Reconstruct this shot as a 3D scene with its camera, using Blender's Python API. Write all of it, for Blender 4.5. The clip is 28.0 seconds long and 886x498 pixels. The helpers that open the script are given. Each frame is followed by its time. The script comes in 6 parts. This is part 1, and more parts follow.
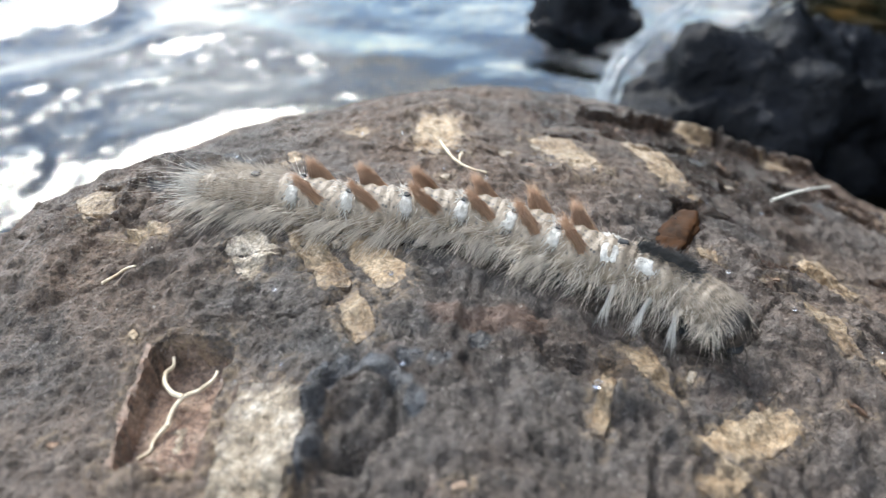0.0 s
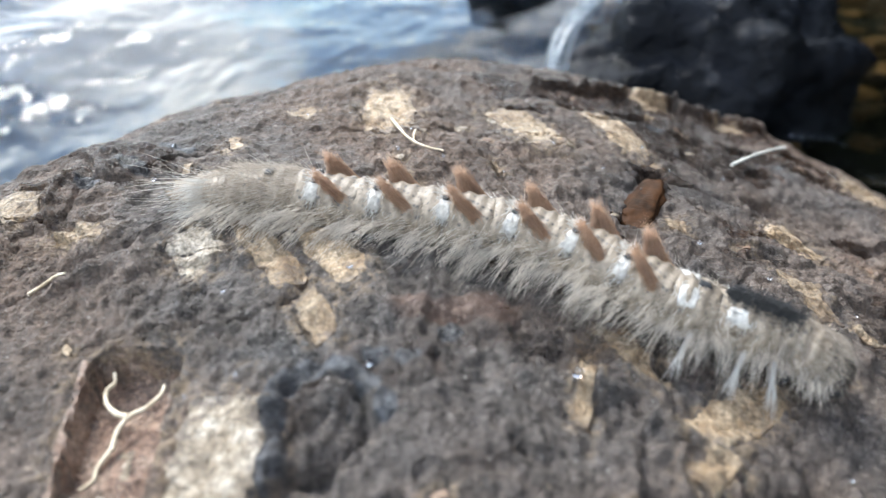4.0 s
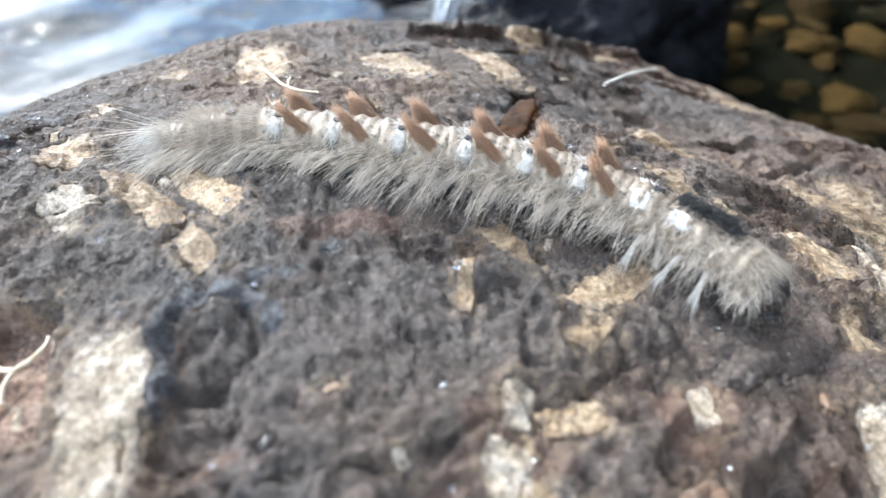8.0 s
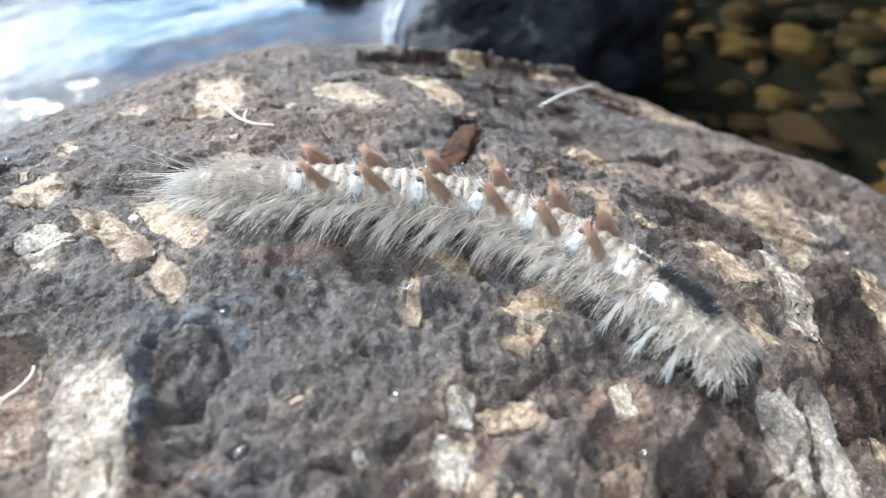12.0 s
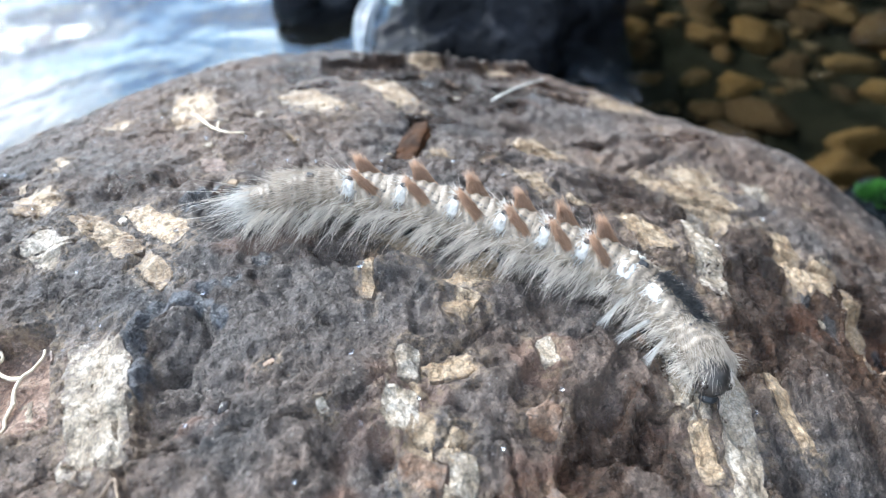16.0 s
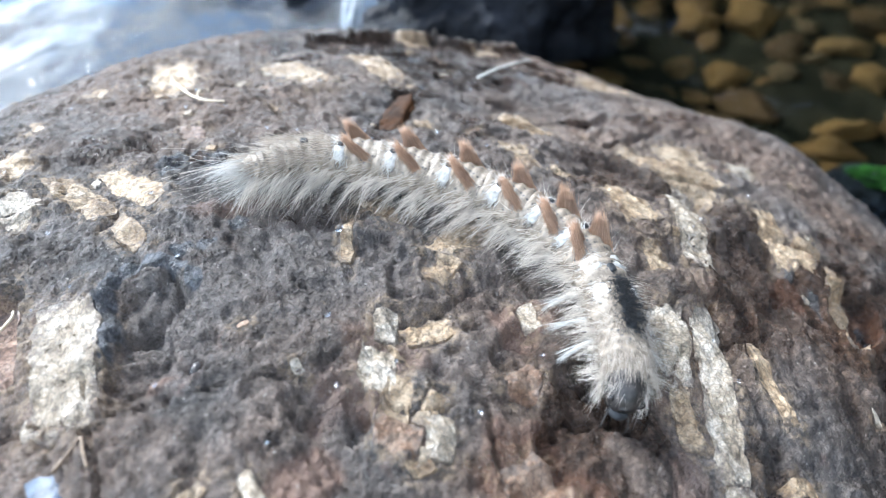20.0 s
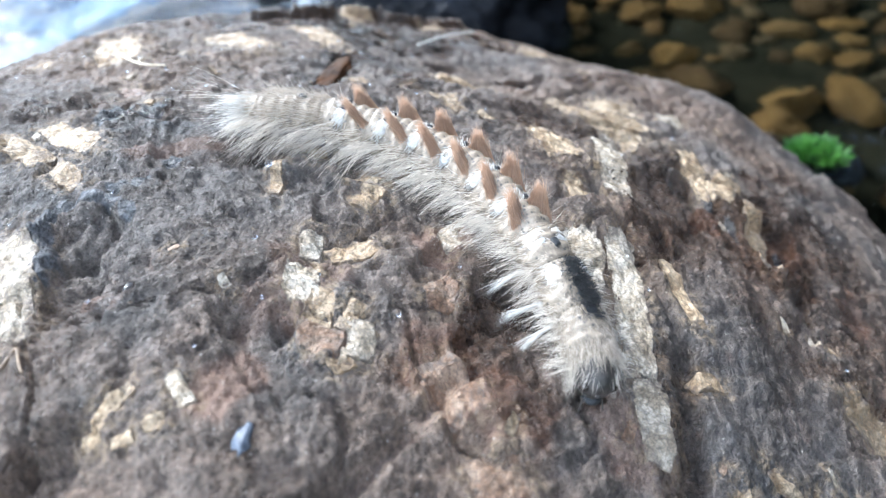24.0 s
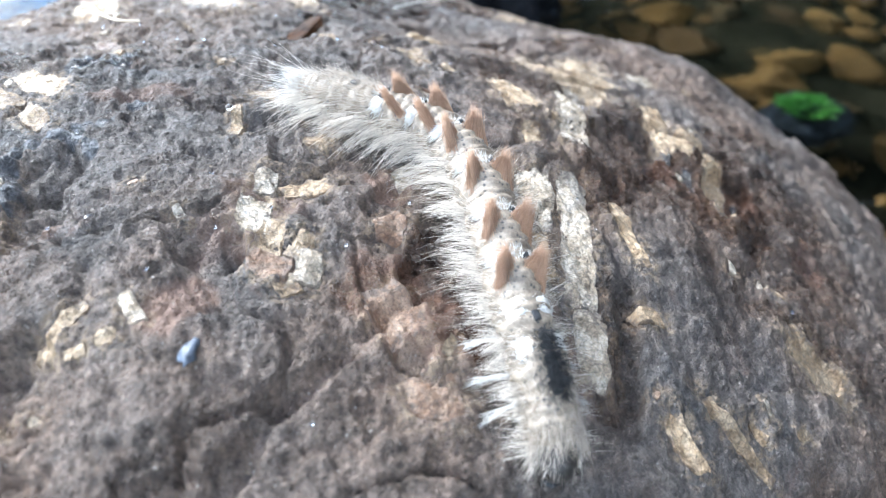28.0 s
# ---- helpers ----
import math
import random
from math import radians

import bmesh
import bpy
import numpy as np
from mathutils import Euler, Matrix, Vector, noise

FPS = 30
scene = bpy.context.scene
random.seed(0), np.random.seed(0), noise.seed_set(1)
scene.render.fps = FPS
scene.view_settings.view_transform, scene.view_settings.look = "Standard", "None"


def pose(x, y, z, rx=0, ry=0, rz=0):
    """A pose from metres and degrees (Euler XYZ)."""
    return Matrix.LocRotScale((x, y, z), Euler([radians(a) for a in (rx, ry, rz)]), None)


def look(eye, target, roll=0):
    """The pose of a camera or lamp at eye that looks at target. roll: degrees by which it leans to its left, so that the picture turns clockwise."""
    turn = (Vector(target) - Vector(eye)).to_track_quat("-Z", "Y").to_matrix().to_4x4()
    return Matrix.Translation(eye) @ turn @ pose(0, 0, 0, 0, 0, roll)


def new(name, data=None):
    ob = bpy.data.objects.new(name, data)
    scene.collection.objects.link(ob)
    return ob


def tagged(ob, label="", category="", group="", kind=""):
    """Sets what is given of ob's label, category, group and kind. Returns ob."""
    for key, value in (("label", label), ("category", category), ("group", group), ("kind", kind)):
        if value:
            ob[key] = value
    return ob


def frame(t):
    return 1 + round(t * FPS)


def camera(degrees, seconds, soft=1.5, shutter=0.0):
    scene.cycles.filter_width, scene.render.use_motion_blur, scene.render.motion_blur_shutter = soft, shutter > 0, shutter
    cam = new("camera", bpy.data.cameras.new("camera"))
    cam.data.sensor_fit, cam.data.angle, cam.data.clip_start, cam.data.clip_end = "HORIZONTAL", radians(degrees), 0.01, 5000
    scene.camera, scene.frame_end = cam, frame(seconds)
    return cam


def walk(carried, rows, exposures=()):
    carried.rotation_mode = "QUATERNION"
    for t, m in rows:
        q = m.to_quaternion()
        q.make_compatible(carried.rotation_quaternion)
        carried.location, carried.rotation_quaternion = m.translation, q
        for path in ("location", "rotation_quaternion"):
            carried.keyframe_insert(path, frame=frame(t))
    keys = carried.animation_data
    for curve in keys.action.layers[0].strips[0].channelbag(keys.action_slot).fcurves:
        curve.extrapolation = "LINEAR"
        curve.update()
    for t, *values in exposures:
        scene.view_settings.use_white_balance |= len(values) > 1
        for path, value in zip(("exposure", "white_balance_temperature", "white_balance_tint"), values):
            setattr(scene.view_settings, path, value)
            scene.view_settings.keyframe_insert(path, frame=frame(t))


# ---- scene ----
cam = camera(64.3, 28.0, soft=1.0)
cam.data.dof.use_dof, cam.data.dof.focus_distance, cam.data.dof.aperture_fstop = True, 0.076, 26.0
METRES, EYE, TILT, LEAN, TURN = 0.15, 0.07, -35.0, 0.0, 0.0
ROWS = [
    (0.0, 0.0, 0.0, 0.0, 0.0, 0.0, -0.0),
    (0.5, -0.0002, 0.0077, -0.0063, -0.27, 0.04, -0.51),
    (1.0, -0.0019, 0.0127, 0.0046, -1.41, -0.16, -0.46),
    (1.5, -0.0147, -0.0066, 0.0228, -0.78, 0.73, -0.37),
    (2.0, -0.0058, -0.0041, -0.0028, -1.07, -0.27, 0.66),
    (2.5, -0.0081, -0.0099, 0.0055, -2.44, -0.49, 1.32),
    (4.5, -0.0018, 0.0389, 0.0075, -5.54, -2.56, 5.2),
    (5.0, 0.0268, 0.0187, 0.0201, -8.57, -2.64, 8.1),
    (5.5, 0.0245, 0.0257, 0.0085, -9.21, -3.29, 9.53),
    (6.0, 0.0409, 0.0355, -0.0024, -9.74, -4.1, 10.91),
    (6.5, 0.0317, 0.0361, -0.0057, -9.42, -3.62, 9.96),
    (7.0, 0.0397, 0.0337, -0.014, -9.88, -3.26, 9.78),
    (7.5, 0.0497, 0.0213, -0.0218, -9.98, -3.02, 9.9),
    (8.0, 0.0166, 0.0136, -0.039, -10.22, -4.02, 10.42),
    (8.5, 0.0141, -0.0394, 0.0098, -10.76, -4.25, 11.06),
    (9.0, 0.0243, -0.0389, 0.006, -11.47, -4.4, 11.12),
    (9.5, 0.0186, -0.0396, 0.0031, -11.73, -3.94, 10.82),
    (10.0, 0.0212, -0.0336, -0.0077, -12.06, -4.39, 11.43),
    (10.5, 0.0199, -0.0308, -0.0106, -12.1, -4.36, 11.66),
    (11.0, 0.0183, -0.0328, -0.0229, -13.27, -4.72, 12.11),
    (11.5, 0.0174, -0.0365, -0.0273, -13.5, -4.35, 12.17),
    (13.5, 0.0173, -0.0226, -0.0328, -14.54, -4.49, 13.33),
    (14.0, 0.0313, -0.0224, -0.0461, -14.81, -4.51, 13.69),
    (14.5, 0.0981, -0.0612, -0.0514, -16.19, -4.89, 15.33),
    (15.0, 0.0341, -0.0989, -0.0379, -14.22, -4.13, 15.48),
    (15.5, 0.0198, -0.1107, -0.0381, -14.18, -4.75, 15.71),
    (16.0, 0.0287, -0.1144, -0.0396, -14.61, -4.88, 15.53),
    (16.5, 0.0427, -0.1157, -0.042, -14.61, -5.11, 15.73),
    (17.0, 0.0467, -0.1111, -0.0506, -14.51, -5.58, 15.8),
    (17.5, 0.041, -0.1147, -0.0568, -15.36, -5.93, 15.87),
    (18.0, 0.0366, -0.1117, -0.0676, -15.03, -5.99, 15.9),
    (18.5, 0.0316, -0.1135, -0.0758, -14.87, -5.98, 15.5),
    (19.0, 0.0205, -0.1129, -0.0744, -14.64, -5.94, 15.34),
    (19.5, 0.0334, -0.1116, -0.064, -14.99, -5.73, 15.32),
    (20.0, 0.0303, -0.1079, -0.0623, -15.49, -5.5, 14.82),
    (20.5, 0.0293, -0.1121, -0.0719, -15.63, -5.15, 14.63),
    (21.0, 0.0347, -0.1117, -0.078, -15.31, -5.22, 14.57),
    (21.5, 0.0506, -0.1221, -0.0925, -15.93, -5.93, 15.43),
    (22.0, 0.0574, -0.1168, -0.0952, -16.82, -5.84, 15.96),
    (22.5, 0.0677, -0.122, -0.1075, -17.41, -6.09, 16.15),
    (24.5, 0.0407, -0.1555, -0.1326, -17.14, -5.26, 17.29),
    (25.0, 0.0509, -0.1737, -0.1327, -17.09, -5.24, 16.69),
    (25.5, 0.0373, -0.1885, -0.146, -16.74, -5.41, 16.78),
    (26.0, 0.0592, -0.1805, -0.1484, -16.83, -5.35, 17.0),
    (26.5, 0.0487, -0.1687, -0.1533, -16.62, -5.54, 16.8),
    (27.0, 0.0615, -0.1697, -0.149, -16.64, -5.67, 16.49),
    (27.5, 0.0551, -0.1714, -0.1572, -16.29, -6.07, 16.14),
    (28.0, 0.0646, -0.1772, -0.1715, -16.75, -6.24, 17.02),
]
walk(cam, [(t, pose(0, 0, EYE, TILT, LEAN, TURN) @ pose(METRES * x, METRES * y, METRES * z, 90 + pitch, roll, yaw)) for t, x, y, z, yaw, pitch, roll in ROWS],
     exposures=[(0.0, 1.00, 6520, 6), (2.5, 1.06, 6470, 6), (5.0, 1.24, 6320, 6), (8.0, 1.44, 6220, 6), (11.0, 1.42, 6130, 5), (14.0, 1.54, 6000, 5), (17.0, 1.46, 5880, 5), (20.0, 1.58, 5860, 5), (22.0, 1.74, 5850, 5), (25.0, 1.72, 5850, 5), (28.0, 1.86, 5850, 5)])

# ---- world and sun ----
SUN_UP, SUN_ROUND = 45.0, -24.0
world = bpy.data.worlds.new("sky")
scene.world = world
world.use_nodes = True
sky = world.node_tree.nodes.new("ShaderNodeTexSky")
sky.sky_type, sky.sun_disc = "NISHITA", False
sky.sun_elevation, sky.sun_rotation = radians(SUN_UP), radians(SUN_ROUND)
sky.air_density, sky.dust_density, sky.ozone_density = 0.9, 0.2, 1.1
# broken white cloud all over a blue sky
wt = world.node_tree
where = wt.nodes.new("ShaderNodeTexCoord")
cloud = wt.nodes.new("ShaderNodeTexNoise")
cloud.inputs["Scale"].default_value, cloud.inputs["Detail"].default_value, cloud.inputs["Roughness"].default_value = 2.6, 5.0, 0.55
thick = wt.nodes.new("ShaderNodeValToRGB")
thick.color_ramp.elements[0].position, thick.color_ramp.elements[1].position = 0.47, 0.63
blend = wt.nodes.new("ShaderNodeMix")
blend.data_type = "RGBA"
blend.inputs[7].default_value = (14.5, 14.5, 14.8, 1.0)
wt.links.new(where.outputs["Generated"], cloud.inputs["Vector"])
wt.links.new(cloud.outputs["Fac"], thick.inputs["Fac"])
wt.links.new(thick.outputs["Color"], blend.inputs[0])
wt.links.new(sky.outputs[0], blend.inputs[6])
wt.links.new(blend.outputs[2], wt.nodes["Background"].inputs[0])
world.node_tree.nodes["Background"].inputs[1].default_value = 0.172
sun = new("sun", bpy.data.lights.new("sun", "SUN"))
sun.data.energy, sun.data.angle, sun.data.color = 3.1, radians(21), (1.0, 0.97, 0.93)
sun.matrix_world = look((0, 0, 1), (Vector((0, 0, 1)) - Vector((math.sin(radians(SUN_ROUND)) * math.cos(radians(SUN_UP)),
                                                          math.cos(radians(SUN_ROUND)) * math.cos(radians(SUN_UP)), math.sin(radians(SUN_UP))))))

# ---- materials ----


class Net:
    """A small builder for node materials."""

    def __init__(self, name):
        self.mat = bpy.data.materials.new(name)
        self.mat.use_nodes = True
        self.tree = self.mat.node_tree
        self.out = self.tree.nodes["Principled BSDF"]

    def node(self, kind, **inputs):
        n = self.tree.nodes.new(kind)
        for key, value in inputs.items():
            self.set(n.inputs[key.replace("_", " ")], value)
        return n

    def set(self, socket, value):
        if hasattr(value, "is_output"):
            self.tree.links.new(value, socket)
        else:
            socket.default_value = value

    def coord(self):
        return self.node("ShaderNodeTexCoord").outputs["Object"]

    def noise(self, scale, detail=4.0, rough=0.6, vector=None, distortion=0.0):
        n = self.node("ShaderNodeTexNoise", Scale=scale, Detail=detail, Roughness=rough, Distortion=distortion)
        self.set(n.inputs["Vector"], vector or self.coord())
        return n.outputs["Fac"]

    def ramp(self, fac, *stops):
        n = self.node("ShaderNodeValToRGB", Fac=fac)
        els = n.color_ramp.elements
        while len(els) < len(stops):
            els.new(0.5)
        for e, (p, c) in zip(els, stops):
            e.position, e.color = p, (*c, 1) if isinstance(c, tuple) else (c, c, c, 1)
        return n.outputs["Color"]

    def mix(self, fac, a, b, blend="MIX"):
        n = self.node("ShaderNodeMix")
        n.data_type, n.blend_type = "RGBA", blend
        for socket, value in ((n.inputs[0], fac), (n.inputs[6], a), (n.inputs[7], b)):
            if isinstance(value, tuple) and len(value) == 3:
                value = (*value, 1)
            self.set(socket, value)
        return n.outputs[2]

    def bump(self, height, distance, strength=1.0, normal=None):
        n = self.node("ShaderNodeBump", Height=height, Distance=distance, Strength=strength)
        if normal:
            self.set(n.inputs["Normal"], normal)
        return n.outputs["Normal"]

    def attribute(self, name):
        n = self.node("ShaderNodeAttribute")
        n.attribute_name = name
        return n.outputs["Fac"]

    def done(self, **inputs):
        for key, value in inputs.items():
            key = key.replace("_", " ")
            if isinstance(value, tuple) and len(value) == 3:
                value = (*value, 1)
            self.set(self.out.inputs[key], value)
        return self.mat


def rock_material():
    n = Net("brown volcanic rock")
    tone = n.ramp(n.noise(95, 5, 0.65), (0.32, (0.112, 0.088, 0.074)), (0.50, (0.144, 0.115, 0.098)), (0.68, (0.180, 0.149, 0.130)))
    hue = n.ramp(n.noise(30, 4, 0.6), (0.38, (1.12, 0.99, 0.88)), (0.50, (1.02, 0.98, 0.94)), (0.62, (0.82, 0.88, 0.93)))
    c = n.mix(1.0, tone, hue, "MULTIPLY")
    c = n.mix(1.0, c, n.ramp(n.noise(420, 5, 0.7), (0.34, 0.62), (0.50, 1.0), (0.66, 1.32)), "MULTIPLY")
    c = n.mix(1.0, c, n.ramp(n.noise(1700, 4, 0.7), (0.36, 0.56), (0.50, 1.0), (0.64, 1.48)), "MULTIPLY")
    rust = n.ramp(n.noise(150, 5, 0.7, distortion=0.6), (0.60, 0.0), (0.74, 0.4))
    c = n.mix(rust, c, (0.21, 0.112, 0.080))
    c = n.mix(n.attribute("rust"), c, n.mix(0.55, c, (0.32, 0.185, 0.13)))
    slate = n.ramp(n.noise(75, 6, 0.7, distortion=0.4), (0.53, 0.0), (0.63, 0.65))
    c = n.mix(slate, c, n.mix(1.0, c, (0.62, 0.71, 0.80), "MULTIPLY"))
    ash = n.ramp(n.noise(330, 6, 0.75), (0.58, 0.0), (0.74, 0.3))
    c = n.mix(ash, c, (0.24, 0.215, 0.19))
    tan = n.ramp(n.noise(620, 4, 0.65, distortion=0.8), (0.66, 0.0), (0.74, 0.6))
    c = n.mix(tan, c, (0.34, 0.26, 0.185))
    # tiny pale specks painted in as glints
    c = n.mix(n.ramp(n.noise(2100, 3, 0.6), (0.66, 0.0), (0.72, 0.7)), c, (0.50, 0.47, 0.43))
    dust = n.node("ShaderNodeMath")
    dust.operation = "MULTIPLY"
    n.set(dust.inputs[0], n.attribute("halo"))
    n.set(dust.inputs[1], n.ramp(n.noise(1000, 5, 0.75), (0.47, 0.0), (0.59, 0.62)))
    c = n.mix(dust.outputs[0], c, (0.38, 0.285, 0.19))
    flecked = n.ramp(n.noise(1500, 4, 0.7), (0.44, (0.028, 0.032, 0.040)), (0.66, (0.13, 0.142, 0.165)))
    c = n.mix(n.ramp(n.attribute("crust"), (0.15, 0.0), (0.6, 0.85)), c, flecked)
    # this mask holds damp places plus shade painted at a ledge and the head
    wet = n.attribute("wet")
    c = n.mix(wet, c, n.mix(1.0, c, (0.36, 0.29, 0.245), "MULTIPLY"))
    dry = n.ramp(n.noise(300, 4, 0.6), (0.40, 0.34), (0.60, 0.66))
    rough = n.mix(wet, dry, n.ramp(n.noise(500, 3, 0.6), (0.40, 0.08), (0.62, 0.34)))
    shine = n.mix(wet, (0.32, 0.32, 0.32), (0.30, 0.30, 0.30))
    shine = n.mix(n.attribute("crust"), shine, (0.9, 0.9, 0.9))
    warp = n.node("ShaderNodeTexNoise", Scale=1400.0, Detail=4.0)
    n.set(warp.inputs["Vector"], n.coord())
    crumbs = []
    for size in (900.0, 2300.0):
        v = n.node("ShaderNodeTexVoronoi", Scale=size)
        n.set(v.inputs["Vector"], n.mix(0.0011, n.coord(), warp.outputs["Color"], "ADD"))
        crumbs.append(v.outputs["Distance"])
    b = n.bump(n.noise(600, 6, 0.7), 0.0010, 1.0)
    b = n.bump(n.ramp(crumbs[0], (0.0, 1.0), (0.8, 0.0)), 0.00018, 1.0, b)
    b = n.bump(n.noise(1500, 5, 0.75), 0.0008, 1.0, b)
    b = n.bump(n.ramp(crumbs[1], (0.0, 1.0), (0.8, 0.0)), 0.00012, 1.0, b)
    return n.done(Base_Color=c, Roughness=rough, Normal=b, Specular_IOR_Level=shine)


def crystal_material(name, dark, mid, light):
    n = Net(name)
    rnd = n.node("ShaderNodeObjectInfo").outputs["Random"]
    c = n.ramp(n.noise(300, 6, 0.75), (0.34, dark), (0.47, mid), (0.62, light))
    c = n.mix(1.0, c, n.ramp(n.noise(1900, 4, 0.7), (0.35, 0.6), (0.6, 1.15)), "MULTIPLY")
    c = n.mix(1.0, c, n.ramp(rnd, (0.0, 0.78), (1.0, 1.2)), "MULTIPLY")
    cells = n.node("ShaderNodeTexVoronoi", Scale=1050.0)
    cells.feature = "DISTANCE_TO_EDGE"
    wob = n.node("ShaderNodeTexNoise", Scale=900.0, Detail=4.0)
    n.set(wob.inputs["Vector"], n.coord())
    n.set(cells.inputs["Vector"], n.mix(0.0012, n.coord(), wob.outputs["Color"], "ADD"))
    c = n.mix(1.0, c, n.ramp(cells.outputs["Distance"], (0.0, 0.62), (0.10, 1.05)), "MULTIPLY")
    rim = n.node("ShaderNodeMath", Value=n.attribute("rim"))
    rim.operation = "MULTIPLY_ADD"
    rim.inputs[1].default_value, rim.inputs[2].default_value = 0.34, 0.0
    edge = n.node("ShaderNodeMath")
    n.set(edge.inputs[0], rim.outputs[0])
    n.set(edge.inputs[1], n.noise(850, 6, 0.8))
    dirt = n.ramp(edge.outputs[0], (0.70, 0.0), (0.84, 0.85))
    c = n.mix(dirt, c, n.ramp(n.noise(900, 4, 0.7), (0.4, (0.085, 0.066, 0.055)), (0.6, (0.19, 0.15, 0.125))))
    gap = n.ramp(n.noise(430, 6, 0.75, distortion=0.5), (0.61, 0.0), (0.70, 0.6))
    c = n.mix(gap, c, (0.135, 0.105, 0.085))
    b = n.bump(n.noise(800, 6, 0.75), 0.0008, 0.9)
    b = n.bump(n.noise(2600, 4, 0.7), 0.0003, 0.8, b)
    return n.done(Base_Color=c, Roughness=n.ramp(n.noise(700), (0.4, 0.28), (0.6, 0.6)), Normal=b)


def plain(name, dark, light, scale=900, rough=0.5, bump=0.0002, **more):
    n = Net(name)
    c = n.ramp(n.noise(scale, 4, 0.65), (0.35, dark), (0.65, light))
    return n.done(Base_Color=c, Roughness=rough, Normal=n.bump(n.noise(scale * 2, 4, 0.7), bump, 0.7), **more)


def hair_material(name, dark, light, rough=0.45):
    n = Net(name)
    rnd = n.node("ShaderNodeNewGeometry").outputs["Random Per Island"]
    c = n.ramp(rnd, (0.0, dark), (1.0, light))
    n.done(Base_Color=c, Roughness=rough, Sheen_Weight=0.25)
    thin = n.node("ShaderNodeBsdfTranslucent", Color=c)
    both = n.node("ShaderNodeMixShader", Fac=0.32)
    n.set(both.inputs[1], n.out.outputs[0])
    n.set(both.inputs[2], thin.outputs[0])
    n.set(n.tree.nodes["Material Output"].inputs["Surface"], both.outputs[0])
    return n.mat


def skin_material():
    n = Net("speckled grey skin")
    c = n.ramp(n.noise(700, 4, 0.7), (0.36, (0.13, 0.103, 0.077)), (0.5, (0.225, 0.183, 0.138)), (0.64, (0.34, 0.285, 0.225)))
    spots = n.node("ShaderNodeTexVoronoi", Scale=1500.0)
    n.set(spots.inputs["Vector"], n.coord())
    c = n.mix(n.ramp(spots.outputs["Distance"], (0.16, 0.85), (0.30, 0.0)), c, (0.035, 0.035, 0.035))
    return n.done(Base_Color=c, Roughness=0.5, Normal=n.bump(n.noise(1500, 4, 0.7), 0.0002, 0.8))


ROCK = rock_material()
TAN = crystal_material("tan feldspar", (0.15, 0.092, 0.05), (0.34, 0.24, 0.145), (0.52, 0.405, 0.28))
CREAM = crystal_material("cream feldspar", (0.18, 0.135, 0.09), (0.40, 0.325, 0.24), (0.64, 0.57, 0.48))
ORANGE = crystal_material("orange stained feldspar", (0.10, 0.05, 0.027), (0.22, 0.13, 0.08), (0.38, 0.275, 0.20))
PINK = crystal_material("pinkish weathered feldspar", (0.17, 0.10, 0.07), (0.29, 0.19, 0.14), (0.42, 0.31, 0.24))
SKIN = skin_material()
WHITE = plain("white scales", (0.42, 0.405, 0.38), (0.84, 0.82, 0.78), 1100, 0.35, 0.0006)
SCALES = hair_material("white scale hair", (0.52, 0.505, 0.475), (0.82, 0.805, 0.77), 0.35)
BLACK = plain("black velvet", (0.008, 0.009, 0.011), (0.03, 0.032, 0.036), 1500, 0.6)
HEAD = plain("dark mottled head", (0.010, 0.009, 0.008), (0.060, 0.050, 0.044), 900, 0.42)
FRINGE = hair_material("pale grey hair", (0.58, 0.515, 0.435), (0.91, 0.845, 0.76))
DOWN = hair_material("beige down", (0.40, 0.335, 0.265), (0.67, 0.59, 0.50))
RUST = hair_material("rusty brown hair", (0.30, 0.165, 0.095), (0.60, 0.39, 0.25), 0.5)
FIBRE = plain("dry plant fibre", (0.45, 0.36, 0.24), (0.74, 0.66, 0.52), 700, 0.6)
TWIG = plain("dry brown twig", (0.10, 0.065, 0.04), (0.34, 0.25, 0.17), 700, 0.6)
STRAW = plain("pale straw", (0.55, 0.53, 0.47), (0.80, 0.79, 0.74), 700, 0.5)
WETBROWN = plain("wet brown bark", (0.018, 0.010, 0.006), (0.058, 0.028, 0.014), 500, 0.5, Specular_IOR_Level=0.08, IOR=1.25)
CHIP = plain("blue-grey glassy chip", (0.035, 0.043, 0.06), (0.14, 0.165, 0.21), 700, 0.45, Specular_IOR_Level=0.4)
# dark colour that paints shade onto the caterpillar's underside
UNDER_SHADE = plain("dark brown painted underside shade", (0.02, 0.017, 0.014), (0.06, 0.05, 0.042), 900, 0.6)
BEAD = plain("black seed", (0.012, 0.010, 0.009), (0.05, 0.04, 0.035), 900, 0.12)
MOSS = plain("bright green moss", (0.025, 0.10, 0.010), (0.08, 0.23, 0.03), 500, 0.5)
DARKROCK = plain("black wet rock", (0.003, 0.0036, 0.0046), (0.014, 0.016, 0.021), 70, 0.16, 0.006, Specular_IOR_Level=0.5, IOR=1.18)


def pebble_material():
    n = Net("ochre stream pebble")
    rnd = n.node("ShaderNodeObjectInfo").outputs["Random"]
    c = n.ramp(rnd, (0.0, (0.020, 0.012, 0.006)), (0.3, (0.060, 0.031, 0.010)), (0.62, (0.108, 0.056, 0.016)), (1.0, (0.034, 0.024, 0.013)))
    c = n.mix(1.0, c, n.ramp(n.noise(120, 5, 0.7), (0.35, 0.45), (0.65, 1.25)), "MULTIPLY")
    return n.done(Base_Color=c, Roughness=0.6, Specular_IOR_Level=0.06, Normal=n.bump(n.noise(300, 4), 0.001, 0.5))


